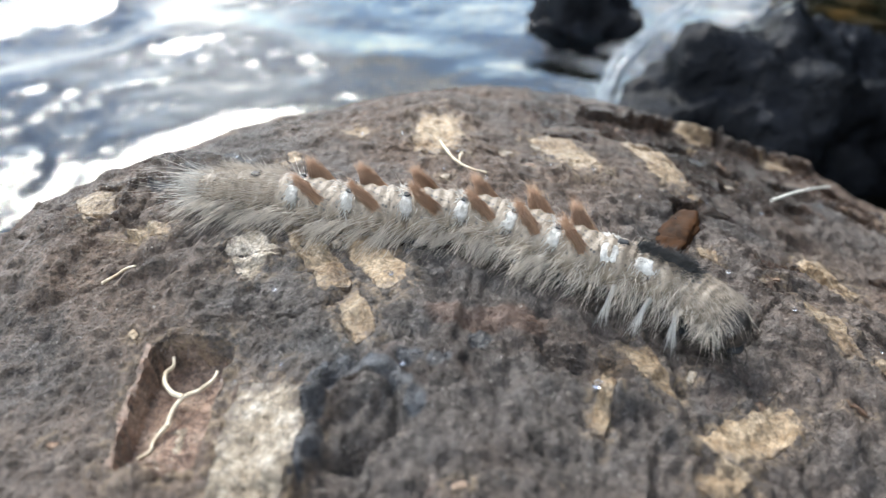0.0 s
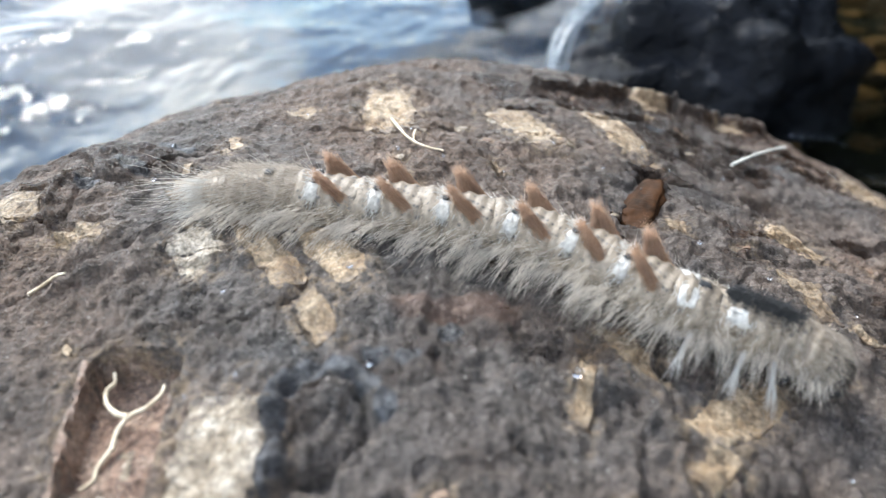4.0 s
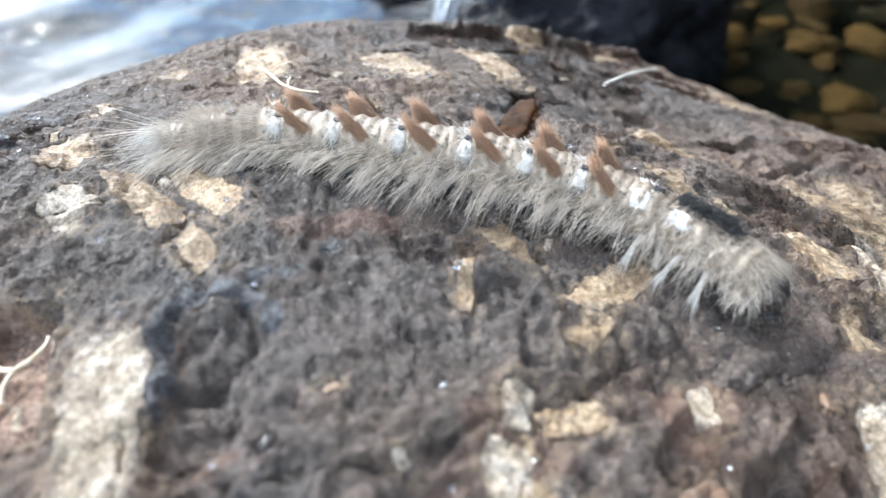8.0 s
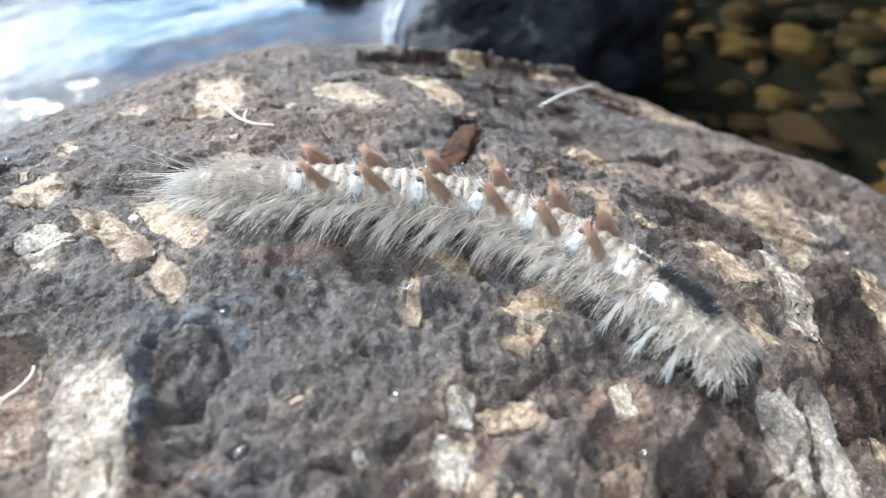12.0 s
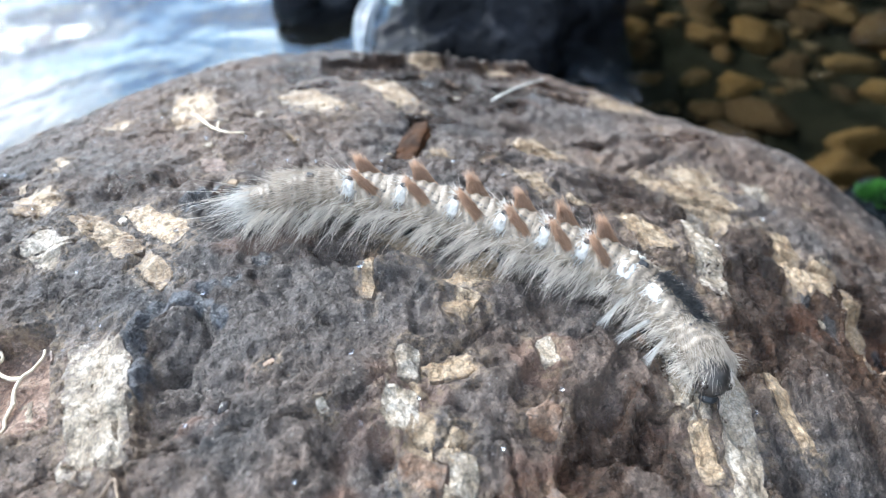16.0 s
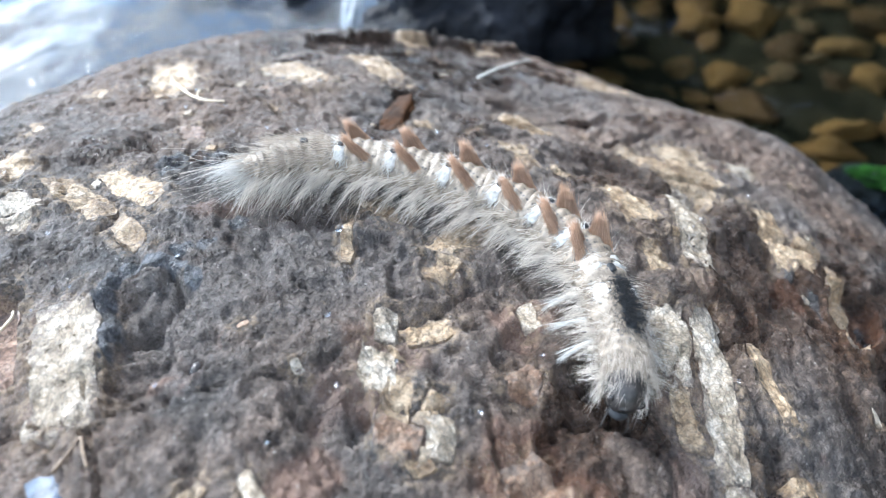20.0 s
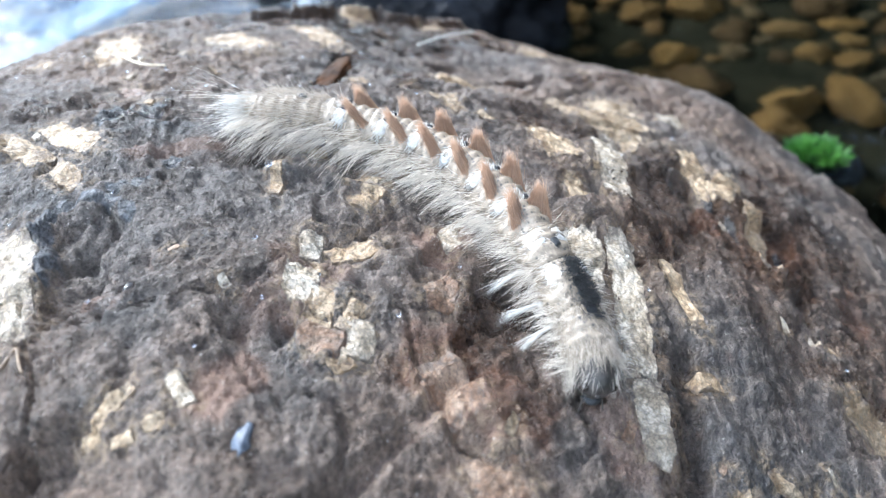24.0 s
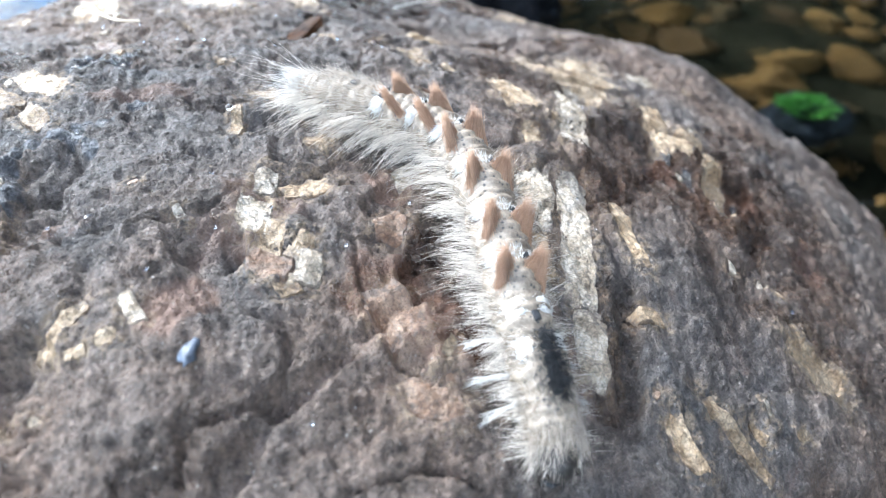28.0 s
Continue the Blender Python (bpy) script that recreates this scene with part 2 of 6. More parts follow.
def water_material():
    n = Net("clear running water")
    b = n.bump(n.noise(22, 2, 0.5, distortion=0.5), 0.012, 0.30)
    b = n.bump(n.noise(70, 3, 0.6, distortion=1.0), 0.003, 0.30, b)
    return n.done(Base_Color=(0.62, 0.78, 0.82), Roughness=0.12, IOR=1.36, Specular_IOR_Level=0.8, Transmission_Weight=1.0, Normal=b)


PEBBLE, WATER = pebble_material(), water_material()
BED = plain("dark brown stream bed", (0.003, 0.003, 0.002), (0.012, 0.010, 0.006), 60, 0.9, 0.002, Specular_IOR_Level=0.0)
# for the unseen backdrop that darkens the water's reflections
BANK_BACKDROP = plain("dark bank backdrop", (0.004, 0.006, 0.004), (0.014, 0.018, 0.011), 9, 0.95, 0.01, Specular_IOR_Level=0.0)

# ---- building helpers ----
MM = 0.001


def mesh_of(name, verts, faces, material, smooth=True):
    me = bpy.data.meshes.new(name)
    me.from_pydata([tuple(v) for v in np.asarray(verts, float).tolist()], [], [tuple(f) for f in (faces.tolist() if hasattr(faces, "tolist") else faces)])
    me.materials.append(material)
    if smooth:
        me.polygons.foreach_set("use_smooth", [True] * len(me.polygons))
    me.update()
    return me


def part(name, me, parent, label="", m=None):
    ob = new(name, me)
    ob.parent = parent
    if m is not None:
        ob.matrix_basis = m
    return tagged(ob, label)


TABLE = np.random.default_rng(7).random((256, 256))


def value_noise(x, y, seed=0):
    """Smooth noise of unit cell size, 0 to 1."""
    x, y = np.asarray(x, float) + 17.3 * seed + 512, np.asarray(y, float) - 9.1 * seed + 512
    i, j = np.floor(x).astype(int), np.floor(y).astype(int)
    u, v = x - i, y - j
    u, v = u * u * u * (u * (6 * u - 15) + 10), v * v * v * (v * (6 * v - 15) + 10)
    i, j, k, l = i % 256, j % 256, (i + 1) % 256, (j + 1) % 256
    return (TABLE[i, j] * (1 - u) + TABLE[k, j] * u) * (1 - v) + (TABLE[i, l] * (1 - u) + TABLE[k, l] * u) * v


def worley(x, y, seed=0):
    """Distance to the nearest of points scattered one to a unit cell."""
    x, y = np.asarray(x, float) + 31.7 * seed + 512, np.asarray(y, float) + 13.9 * seed + 512
    i, j = np.floor(x).astype(int), np.floor(y).astype(int)
    best = np.full(x.shape, 9.0)
    for a in (-1, 0, 1):
        for b in (-1, 0, 1):
            p, q = (i + a) % 256, (j + b) % 256
            best = np.minimum(best, np.hypot(i + a + TABLE[p, q] - x, j + b + TABLE[q, (p + 77) % 256] - y))
    return best


def step(a, b, x):
    s = np.clip((x - a) / (b - a), 0, 1)
    return s * s * (3 - 2 * s)


def grid_faces(nu, nv, wrap=False):
    a = np.arange(nu * nv).reshape(nu, nv)
    if wrap:
        a = np.concatenate([a, a[:, :1]], 1)
    return np.stack([a[:-1, :-1], a[1:, :-1], a[1:, 1:], a[:-1, 1:]], -1).reshape(-1, 4)


# ---- the boulder's form ----
SWELLS = [(-0.045, 0.075, 3.7), (-0.02, 0.05, -1.1), (-0.02, 0.125, -1.0), (0.005, 0.05, 0.5), (0.005, 0.075, -1.4), (0.03, 0.0, 0.9), (0.03, 0.075, 0.9), (0.03, 0.1, 1.1), (0.055, 0.05, 1.0), (0.055, 0.075, -2.7), (0.055, 0.1, -0.5), (0.08, 0.025, -0.9), (0.08, 0.1, -0.9), (0.08, 0.125, 0.3), (0.105, 0.05, 1.0), (0.105, 0.075, 4.2), (0.105, 0.1, -1.0)]


def dome(x, y):
    """The worn top of the boulder as a height over the plan."""
    c, s = math.cos(-0.4376), math.sin(-0.4376)
    u, v = ((x - 0.0451) * c + (y - 0.0852) * s) / 0.0644, (-(x - 0.0451) * s + (y - 0.0852) * c) / 0.0687
    z = 0.0378 - 0.2845 * x - 0.1041 * y - 0.0085 * np.maximum(u * u + v * v + 0.1655 * u * v * v, 1e-6) ** 1.4904
    for bx, by, a in SWELLS:
        z = z + a * MM * np.exp(-((x - bx) ** 2 + (y - by) ** 2) / (2 * 0.013**2))
    return z


PITS, CRACKS, CRYSTALS, DAMP_AND_SHADE, RUSTS, CRUSTS = [], [], [], [], [], []


def pit(x, y, length, width, angle, depth, power=3.0):
    PITS.append((x, y, length, width, angle, depth, power))


def crack(x1, y1, x2, y2, width, depth):
    CRACKS.append((x1, y1, x2, y2, width, depth))


def damp_or_shade(x, y, length, width, angle, amount=1.0):
    DAMP_AND_SHADE.append((x, y, length, width, angle, amount))


def rust_patch(x, y, length, width, angle, amount=1.0):
    RUSTS.append((x, y, length, width, angle, amount))


def crystal(x, y, length, width, angle, material=None):
    CRYSTALS.append((x, y, 1.14 * length, 1.2 * width, angle, material))


def local(x, y, cx, cy, length, width, angle):
    c, s = math.cos(radians(angle)), math.sin(radians(angle))
    dx, dy = x - cx * MM, y - cy * MM
    return (dx * c + dy * s) / (length * MM / 2), (-dx * s + dy * c) / (width * MM / 2)


def inside(x, y, cx, cy, length, width, angle, power):
    """0 at the middle of an oblong, 1 at its wavy rim."""
    u, v = local(x, y, cx, cy, length, width, angle)
    return (np.abs(u) ** power + np.abs(v) ** power) ** (1 / power) + (0.35 if power < 5 else 0.10) * (value_noise(x / 0.0017, y / 0.0017, 5) - 0.5)


def relief(x, y):
    """Lumps and hollows, down to about two millimetres."""
    z = dome(x, y)
    z = z + 1.7 * MM * (value_noise(x / 0.016, y / 0.016, 1) - 0.5) + 0.95 * MM * (value_noise(x / 0.0065, y / 0.0065, 2) - 0.5)
    z = z + 0.62 * MM * (value_noise(x / 0.003, y / 0.003, 3) - 0.5)
    z = z - 0.2 * MM * step(0.64, 0.80, value_noise(x / 0.0048, y / 0.0048, 4)) - 0.8 * MM * np.abs(value_noise(x / 0.0042, y / 0.0042, 14) - 0.5) + 0.2 * MM
    # broken plates with low ledges between them
    px, py = x + 0.0042 * value_noise(x / 0.007, y / 0.007, 61), y + 0.0042 * value_noise(x / 0.007, y / 0.007, 62)
    plate = value_noise(px / 0.0085, py / 0.0068, 63)
    z = z + 0.75 * MM * (step(0.40, 0.45, plate) + step(0.62, 0.66, plate) - 0.8) * step(0.30, 0.62, value_noise(x / 0.03, y / 0.03, 64)) * step(0.095, 0.060, y)
    # flow banding on the steep side
    along, across = -0.26 * x + 0.966 * y, 0.966 * x + 0.26 * y
    z = z - 1.5 * MM * step(0.042, 0.060, x) * np.abs(value_noise(across / 0.0060, along / 0.017, 16) - 0.5)
    flat = dome(x, y)
    for cx, cy, l, w, a, d, p in PITS:
        if p > 5:
            k = step(1.03, 0.93, inside(x, y, cx, cy, l, w, a, p))
            z = z * (1 - k) + k * (flat - d * MM + 0.25 * (z - flat))
            continue
        z = z - d * MM * step(1.05, 0.80, inside(x, y, cx, cy, l, w, a, p))
    for x1, y1, x2, y2, w, d in CRACKS:
        ax, ay, bx, by = x1 * MM, y1 * MM, x2 * MM, y2 * MM
        k = np.clip(((x - ax) * (bx - ax) + (y - ay) * (by - ay)) / ((bx - ax) ** 2 + (by - ay) ** 2), 0, 1)
        off = np.hypot(x - ax - k * (bx - ax), y - ay - k * (by - ay)) + 0.0009 * (value_noise(x / 0.002, y / 0.002, 8) - 0.5)
        z = z - d * MM * step(w * MM, 0.15 * w * MM, off)
    return z


# hollows, cracks, wet and rusty places, and painted shade (millimetres in plan)
pit(-22.6, 41.4, 12.6, 7.2, 88, 3.2, 8.0)
crystal(-22.8, 41.2, 11.0, 6.8, 88, PINK)
crystal(-23.6, 38.2, 5.0, 3.0, 80, CREAM)
pit(-8.3, 32.0, 9.0, 5.6, 58, 1.5, 2.2)
pit(-5.8, 37.8, 7.5, 5.0, 20, 1.0)
pit(28.8, 72.5, 15.0, 2.6, 57, 1.0)
pit(-3.7, 29.9, 2.2, 1.6, 30, 0.7)
pit(17.0, 33.5, 5.0, 3.0, 70, 0.8)
pit(25.0, 24.0, 7.0, 4.0, 40, 1.3)
pit(30.5, 20.0, 8.0, 4.5, 30, 1.6)
pit(12.0, 45.0, 10.0, 3.0, 0, 0.9)
pit(50.0, 52.5, 6.0, 3.5, 40, 1.2)
pit(8.5, 21.0, 6.0, 2.4, 70, 1.2)
pit(-14.0, 14.0, 9.0, 5.0, 40, 1.8)
pit(75.5, 26.0, 13.0, 7.0, 40, 3.4)
pit(66.0, 33.0, 12.0, 3.0, 65, 1.6)
pit(70.0, 14.0, 14.0, 3.0, 60, 1.4)
pit(33.0, 21.5, 9.0, 4.0, 35, 1.5)
pit(33.5, 16.0, 8.0, 3.4, 40, 1.6)
pit(41.0, 69.0, 6.0, 3.0, 20, 1.0)
pit(33.0, 100.0, 6.5, 2.8, 10, 0.8)
pit(52.0, 84.0, 9.0, 4.0, 20, 1.2)
pit(66.0, 78.0, 9.0, 3.0, 15, 1.2)
pit(-33.0, 72.0, 9.0, 3.0, 20, 0.7)
pit(-30.0, 56.0, 8.0, 2.5, 25, 0.7)
crack(-12.0, 33.5, -11.4, 40.0, 2.6, -1.2)
crack(-11.2, 40.4, -5.0, 42.6, 1.9, -1.1)
crack(56.0, 55.0, 70.0, 40.0, 2.2, 1.8)
crack(70.0, 40.0, 82.0, 33.0, 1.8, 1.6)
crack(52.5, 38.0, 47.0, 10.0, 1.2, 1.4)
crack(60.0, 36.0, 66.0, 10.0, 1.3, 1.3)
crack(66.0, 36.0, 80.0, 18.0, 1.3, 1.2)
crack(47.0, 10.0, 38.0, -4.0, 1.8, 1.6)
crack(-11.5, 41.0, -4.0, 43.0, 1.8, 0.9)
crack(20.0, 20.0, 32.0, 14.0, 1.4, 1.3)
crack(8.0, 5.0, 24.0, 12.0, 1.6, 1.3)
crack(-2.0, -2.0, 8.0, 5.0, 1.6, 1.4)
crack(58.0, 62.0, 78.0, 74.0, 1.5, 1.3)
crack(-40.0, 55.0, -24.0, 62.0, 1.3, 1.0)
damp_or_shade(74.0, 27.0, 30.0, 20.0, 35, 1.0)
damp_or_shade(63.0, 30.0, 28.0, 12.0, 70, 0.7)
rust_patch(66.0, 29.0, 8.0, 4.0, 70, 0.8)
damp_or_shade(63.0, 48.0, 32.0, 11.0, -42, 0.75)
damp_or_shade(28.8, 72.5, 20.0, 6.0, 57, 1.0)
damp_or_shade(43.0, 96.0, 34.0, 14.0, 25, 0.9)
damp_or_shade(30.0, 112.0, 40.0, 14.0, -5, 0.85)
damp_or_shade(60.0, 104.0, 30.0, 10.0, 20, 0.8)
damp_or_shade(-9.0, 70.0, 16.0, 6.0, 10, 0.7)
damp_or_shade(6.0, 47.5, 16.0, 5.0, 15, 0.5)
damp_or_shade(0.0, 43.5, 9.0, 4.0, 10, 0.45)
damp_or_shade(56.0, 30.0, 20.0, 7.0, 75, 0.8)
damp_or_shade(47.0, 48.0, 10.0, 6.0, 0, 0.8)
damp_or_shade(-9.5, 40.5, 9.0, 4.0, 50, 0.3)
damp_or_shade(-14.0, 24.0, 16.0, 8.0, 30, 0.35)
damp_or_shade(-2.0, 4.0, 20.0, 7.0, 20, 0.35)
damp_or_shade(86.0, 20.0, 20.0, 10.0, 60, 0.7)
damp_or_shade(-40.0, 70.0, 18.0, 10.0, 40, 0.7)
damp_or_shade(40.0, 24.0, 16.0, 6.0, -30, 0.6)
damp_or_shade(42.0, 4.0, 18.0, 7.0, 60, 0.75)
damp_or_shade(14.0, 46.0, 12.0, 3.5, -5, 0.5)
damp_or_shade(41.0, 69.0, 11.0, 6.0, 20, 0.95)
damp_or_shade(30.0, 16.5, 15.0, 8.0, 25, 0.9)
damp_or_shade(25.0, 22.5, 10.0, 4.0, 10, 0.5)
damp_or_shade(54.0, 25.0, 13.0, 8.0, 60, 0.75)
damp_or_shade(61.0, 13.0, 15.0, 6.0, 60, 0.55)
damp_or_shade(20.0, 13.5, 12.0, 5.0, 0, 0.65)
damp_or_shade(8.5, 26.0, 7.0, 3.5, 60, 0.35)
damp_or_shade(66.0, 22.5, 12.0, 6.0, 60, 0.6)
pit(26.0, 15.0, 7.0, 3.0, 20, 1.3)
pit(54.5, 24.0, 8.0, 2.4, 65, 1.3)
pit(61.0, 13.0, 9.0, 2.6, 60, 1.2)
# wet knobs that crown the far rim
for kx, ky, kl, kw, ka, kh in ((29.0, 118.0, 10, 5, 0, 1.7), (38.0, 119.5, 11, 6, 20, 2.4), (48.0, 122.5, 12, 7, 25, 2.6), (59.0, 124.5, 12, 7, 20, 2.4), (70.0, 126.0, 11, 6, 10, 2.0)):
    pit(kx, ky, kl, kw, ka, -kh, 2.0)
    damp_or_shade(kx, ky - 4.0, 1.25 * kl, 2.0 * kw, ka, 1.0)
damp_or_shade(19.5, 100.0, 8.0, 4.0, 0, 1.0)
damp_or_shade(29.0, 106.0, 12.0, 7.0, 10, 1.0)
# a ledge's shadow, put in as a dark patch
damp_or_shade(34.3, 83.4, 12.0, 4.5, -5, 1.0)
damp_or_shade(45.6, 70.5, 12.0, 5.0, -10, 0.95)
damp_or_shade(36.5, 62.0, 7.0, 3.5, 10, 0.8)
damp_or_shade(64.0, 79.0, 9.0, 4.0, -10, 0.9)
damp_or_shade(75.6, 77.0, 8.0, 5.0, 10, 0.9)
pit(45.6, 70.5, 9.0, 3.0, -10, 0.9)
pit(64.0, 79.0, 7.0, 2.6, -10, 0.9)
damp_or_shade(70.0, 4.0, 16.0, 5.0, -40, 0.7)
damp_or_shade(95.0, 40.0, 16.0, 8.0, 10, 0.6)
# the wet rim towards the water, with hollows that hold the damp
for sx, sy, sl, sw, sa in ((25.0, 108.0, 14, 5, 10), (38.0, 106.0, 16, 6, 15), (48.0, 104.0, 14, 7, 25), (60.0, 106.0, 16, 7, 20), (70.0, 101.0, 14, 6, -10), (74.0, 110.0, 14, 8, -30), (18.8, 98.9, 8, 3, 0), (43.4, 93.4, 7, 4, 60), (33.4, 82.4, 9, 4, 10), (57.0, 96.0, 9, 4, 35)):
    damp_or_shade(sx, sy, 1.3 * sl, 1.5 * sw, sa, 1.0)
    pit(sx, sy, 0.6 * sl, 0.7 * sw, sa, 1.3)
damp_or_shade(0.0, 60.5, 13, 5, 10, 1.0)
damp_or_shade(-30.0, 79.0, 26, 8, -35, 0.9)
damp_or_shade(45.0, 118.0, 30, 14, 20, 1.0)
damp_or_shade(62.0, 119.0, 26, 14, 0, 1.0)
damp_or_shade(52.0, 136.0, 44, 20, 0, 1.0)
damp_or_shade(44.5, 69.5, 9, 4, 25, 0.9)
damp_or_shade(84.0, 78.0, 16, 5, 10, 0.8)
damp_or_shade(62.0, 33.0, 20, 6, 70, 0.9)
damp_or_shade(62.0, 14.0, 26, 10, 60, 0.5)
damp_or_shade(80.0, 10.0, 24, 14, 50, 0.6)
# the next three paint the shadow by the head into the rock colour
damp_or_shade(25.1, 12.9, 9, 6, 60, 0.8)
damp_or_shade(26.9, 9.2, 12, 7, 70, 0.8)
damp_or_shade(33.7, 13.7, 10, 4, 75, 0.8)
rust_patch(10.0, 24.0, 12.0, 8.0, 20, 0.6)
rust_patch(2.0, 16.0, 9.0, 5.0, 30, 0.8)
rust_patch(22.0, 10.0, 16.0, 9.0, -60, 0.8)
rust_patch(27.0, 27.0, 8.0, 6.0, 0, 0.7)
rust_patch(-22.3, 41.4, 13.0, 7.0, 90, 1.0)
rust_patch(-7.0, 29.0, 5.0, 3.0, 0, 0.7)
rust_patch(76.0, 60.0, 14.0, 5.0, -35, 0.7)
rust_patch(75.0, 24.5, 12.0, 7.0, 30, 1.0)
rust_patch(81.0, 14.0, 10.0, 6.0, 40, 0.9)
rust_patch(60.0, 98.0, 6.0, 4.0, 0, 0.6)
rust_patch(5.0, 50.0, 12.0, 4.0, 10, 0.6)
rust_patch(34.0, 4.0, 14.0, 6.0, 70, 0.5)

# a blue-grey mineral crust round the wet hollow
for gx, gy, gl, gw, ga in ((-11.6, 36.2, 5.4, 3.0, 84), (-11.2, 39.4, 4.6, 2.6, 76), (-10.2, 41.9, 3.4, 2.0, 50), (-8.6, 43.1, 3.0, 1.5, 22), (-6.8, 43.3, 2.8, 1.4, 5), (-5.1, 42.8, 2.6, 1.4, -15),
                           (-3.4, 41.7, 2.2, 1.5, -40), (-2.2, 39.6, 2.0, 1.4, -60), (-0.4, 44.1, 2.0, 1.2, 20), (-2.8, 44.4, 2.0, 1.2, 5), (3.2, 46.4, 2.0, 1.4, 20),
                           (47.0, 146.4, 2.4, 1.3, 10), (32.0, 125.4, 2.4, 1.3, 10), (58.4, 141.7, 2.4, 1.3, 10), (28.7, 126.4, 2.4, 1.3, 10), (62.7, 100.8, 2.4, 1.3, 10), (64.9, 111.0, 2.4, 1.3, 10), (61.9, 131.0, 2.4, 1.3, 10), (78.7, 107.9, 2.4, 1.3, 10),
                           (-30.0, 77.0, 5.0, 1.8, -35), (-26.5, 82.5, 5.0, 1.6, -30), (-33.5, 72.5, 4.0, 1.6, -40), (1.5, 59.5, 4.5, 1.3, 5), (-2.6, 61.4, 4.0, 1.2, -5), (76.5, 24.0, 3.6, 1.2, 75), (69.5, 27.5, 5.0, 1.0, 65), (-0.7, 62.6, 3.2, 1.6, 30), (3.0, 61.2, 2.6, 1.4, -10), (-2.8, 58.7, 2.6, 1.2, 20), (57.0, 104.0, 3.6, 1.8, 20), (42.0, 103.0, 3.0, 1.6, 0), (70.0, 33.0, 4.0, 1.0, 60), (66.0, 36.0, 3.0, 0.9, 60)):
    CRUSTS.append((gx, gy, 1.15 * gl, 1.35 * gw, ga, 1.0))

# feldspar laths set in the rock
crystal(-0.6, 95.4, 14.6, 6.3, -90)
crystal(18.0, 91.7, 12.8, 6.2, -68)
crystal(32.0, 95.5, 13.8, 5.3, -78)
crystal(85.0, 104.0, 17.0, 10.0, 55)
crystal(66.0, 54.9, 14.5, 8.6, -61)
crystal(73.3, 61.0, 9.6, 7.4, 75)
crystal(82.8, 57.6, 6.8, 3.9, 58, CREAM)
crystal(-21.7, 71.0, 5.9, 4.9, -81)
crystal(-19.4, 58.6, 5.0, 4.0, -58, CREAM)
crystal(-13.1, 58.8, 11.7, 3.0, -60)
crystal(-7.2, 57.9, 11.2, 3.4, -63)
crystal(-8.0, 49.0, 5.9, 2.4, -67)
crystal(0.3, 72.4, 5.6, 3.2, -87, PINK)
crystal(-14.6, 34.6, 12.8, 5.8, 85, CREAM)
crystal(13.8, 42.0, 8.3, 1.3, 73)
crystal(13.8, 28.8, 4.0, 2.1, 72, CREAM)
crystal(17.7, 27.7, 5.3, 2.9, 3)
crystal(11.5, 24.4, 3.6, 3.2, 62, CREAM)
crystal(12.1, 21.2, 4.4, 2.6, 60)
crystal(11.2, 18.2, 4.2, 2.8, -30, ORANGE)
crystal(14.6, 19.6, 3.6, 1.6, 40)
crystal(14.6, 16.8, 3.4, 2.2, 70, CREAM)
crystal(12.2, 15.2, 2.6, 1.8, 10)
rust_patch(13.2, 17.0, 4.0, 3.4, 20, 1.0)
crystal(28.3, 27.5, 3.2, 2.2, 83, CREAM)
crystal(23.7, 19.4, 2.9, 1.1, -24, ORANGE)
crystal(50.2, 42.5, 6.4, 5.2, -88)
crystal(41.8, 21.6, 9.3, 3.8, 64, CREAM)
crystal(38.5, 13.9, 6.0, 2.3, 70)
crystal(44.2, 16.1, 17.6, 3.4, 63, CREAM)
crystal(38.2, 3.1, 7.7, 2.8, 65, CREAM)
crystal(58.6, 41.3, 18.4, 3.6, 61, CREAM)
crystal(48.6, 33.9, 5.6, 2.7, 76)
crystal(51.4, 16.1, 8.8, 2.0, 78)
crystal(24.5, 20.5, 3.2, 2.6, -36, ORANGE)
crystal(21.0, 1.9, 5.0, 3.7, -13, ORANGE)
crystal(43.2, -6.8, 5.3, 2.7, -81)
crystal(50.1, -6.8, 8.1, 1.7, -64)
crystal(53.1, -6.3, 2.3, 1.1, -75)
crystal(46.7, 5.7, 3.5, 2.2, -4)
crystal(-32.0, 63.2, 5.8, 1.9, -12)
crystal(-40.1, 70.0, 6.8, 3.7, -66)
crystal(18.8, 46.1, 6.0, 2.6, -75)
crystal(26.6, 40.1, 10.1, 3.9, 33)
crystal(40.9, 55.9, 8.4, 2.4, -88)
crystal(50.0, 72.6, 11.0, 6.3, 47)
crystal(31.4, 67.9, 3.0, 2.4, 76)
crystal(46.5, 119.5, 7.0, 5.0, 30)
crystal(64.0, 121.5, 6.0, 4.0, 10)
crystal(21.9, 34.4, 4.4, 2.7, -142)
crystal(44.5, 50.2, 3.3, 2.2, -6)
crystal(72.5, 39.0, 11.5, 3.3, -112)
crystal(75.3, 35.7, 3.8, 6.7, -52)
crystal(68.9, -0.1, 8.0, 5.0, -54)
crystal(-14.1, 11.6, 2.4, 1.8, -33)
crystal(20.8, 10.5, 6.0, 3.9, -80, ORANGE)
crystal(-12.3, 93.5, 3.5, 3.5, -33)
crystal(-19.3, 82.2, 1.4, 3.7, 7)
crystal(74.4, 26.9, 13.5, 3.4, -123)
crystal(-7.2, 17.1, 5.4, 1.4, 35)
crystal(-1.2, 16.6, 3.2, 1.4, -80, CREAM)
crystal(-3.7, 14.4, 1.8, 1.4, -10)


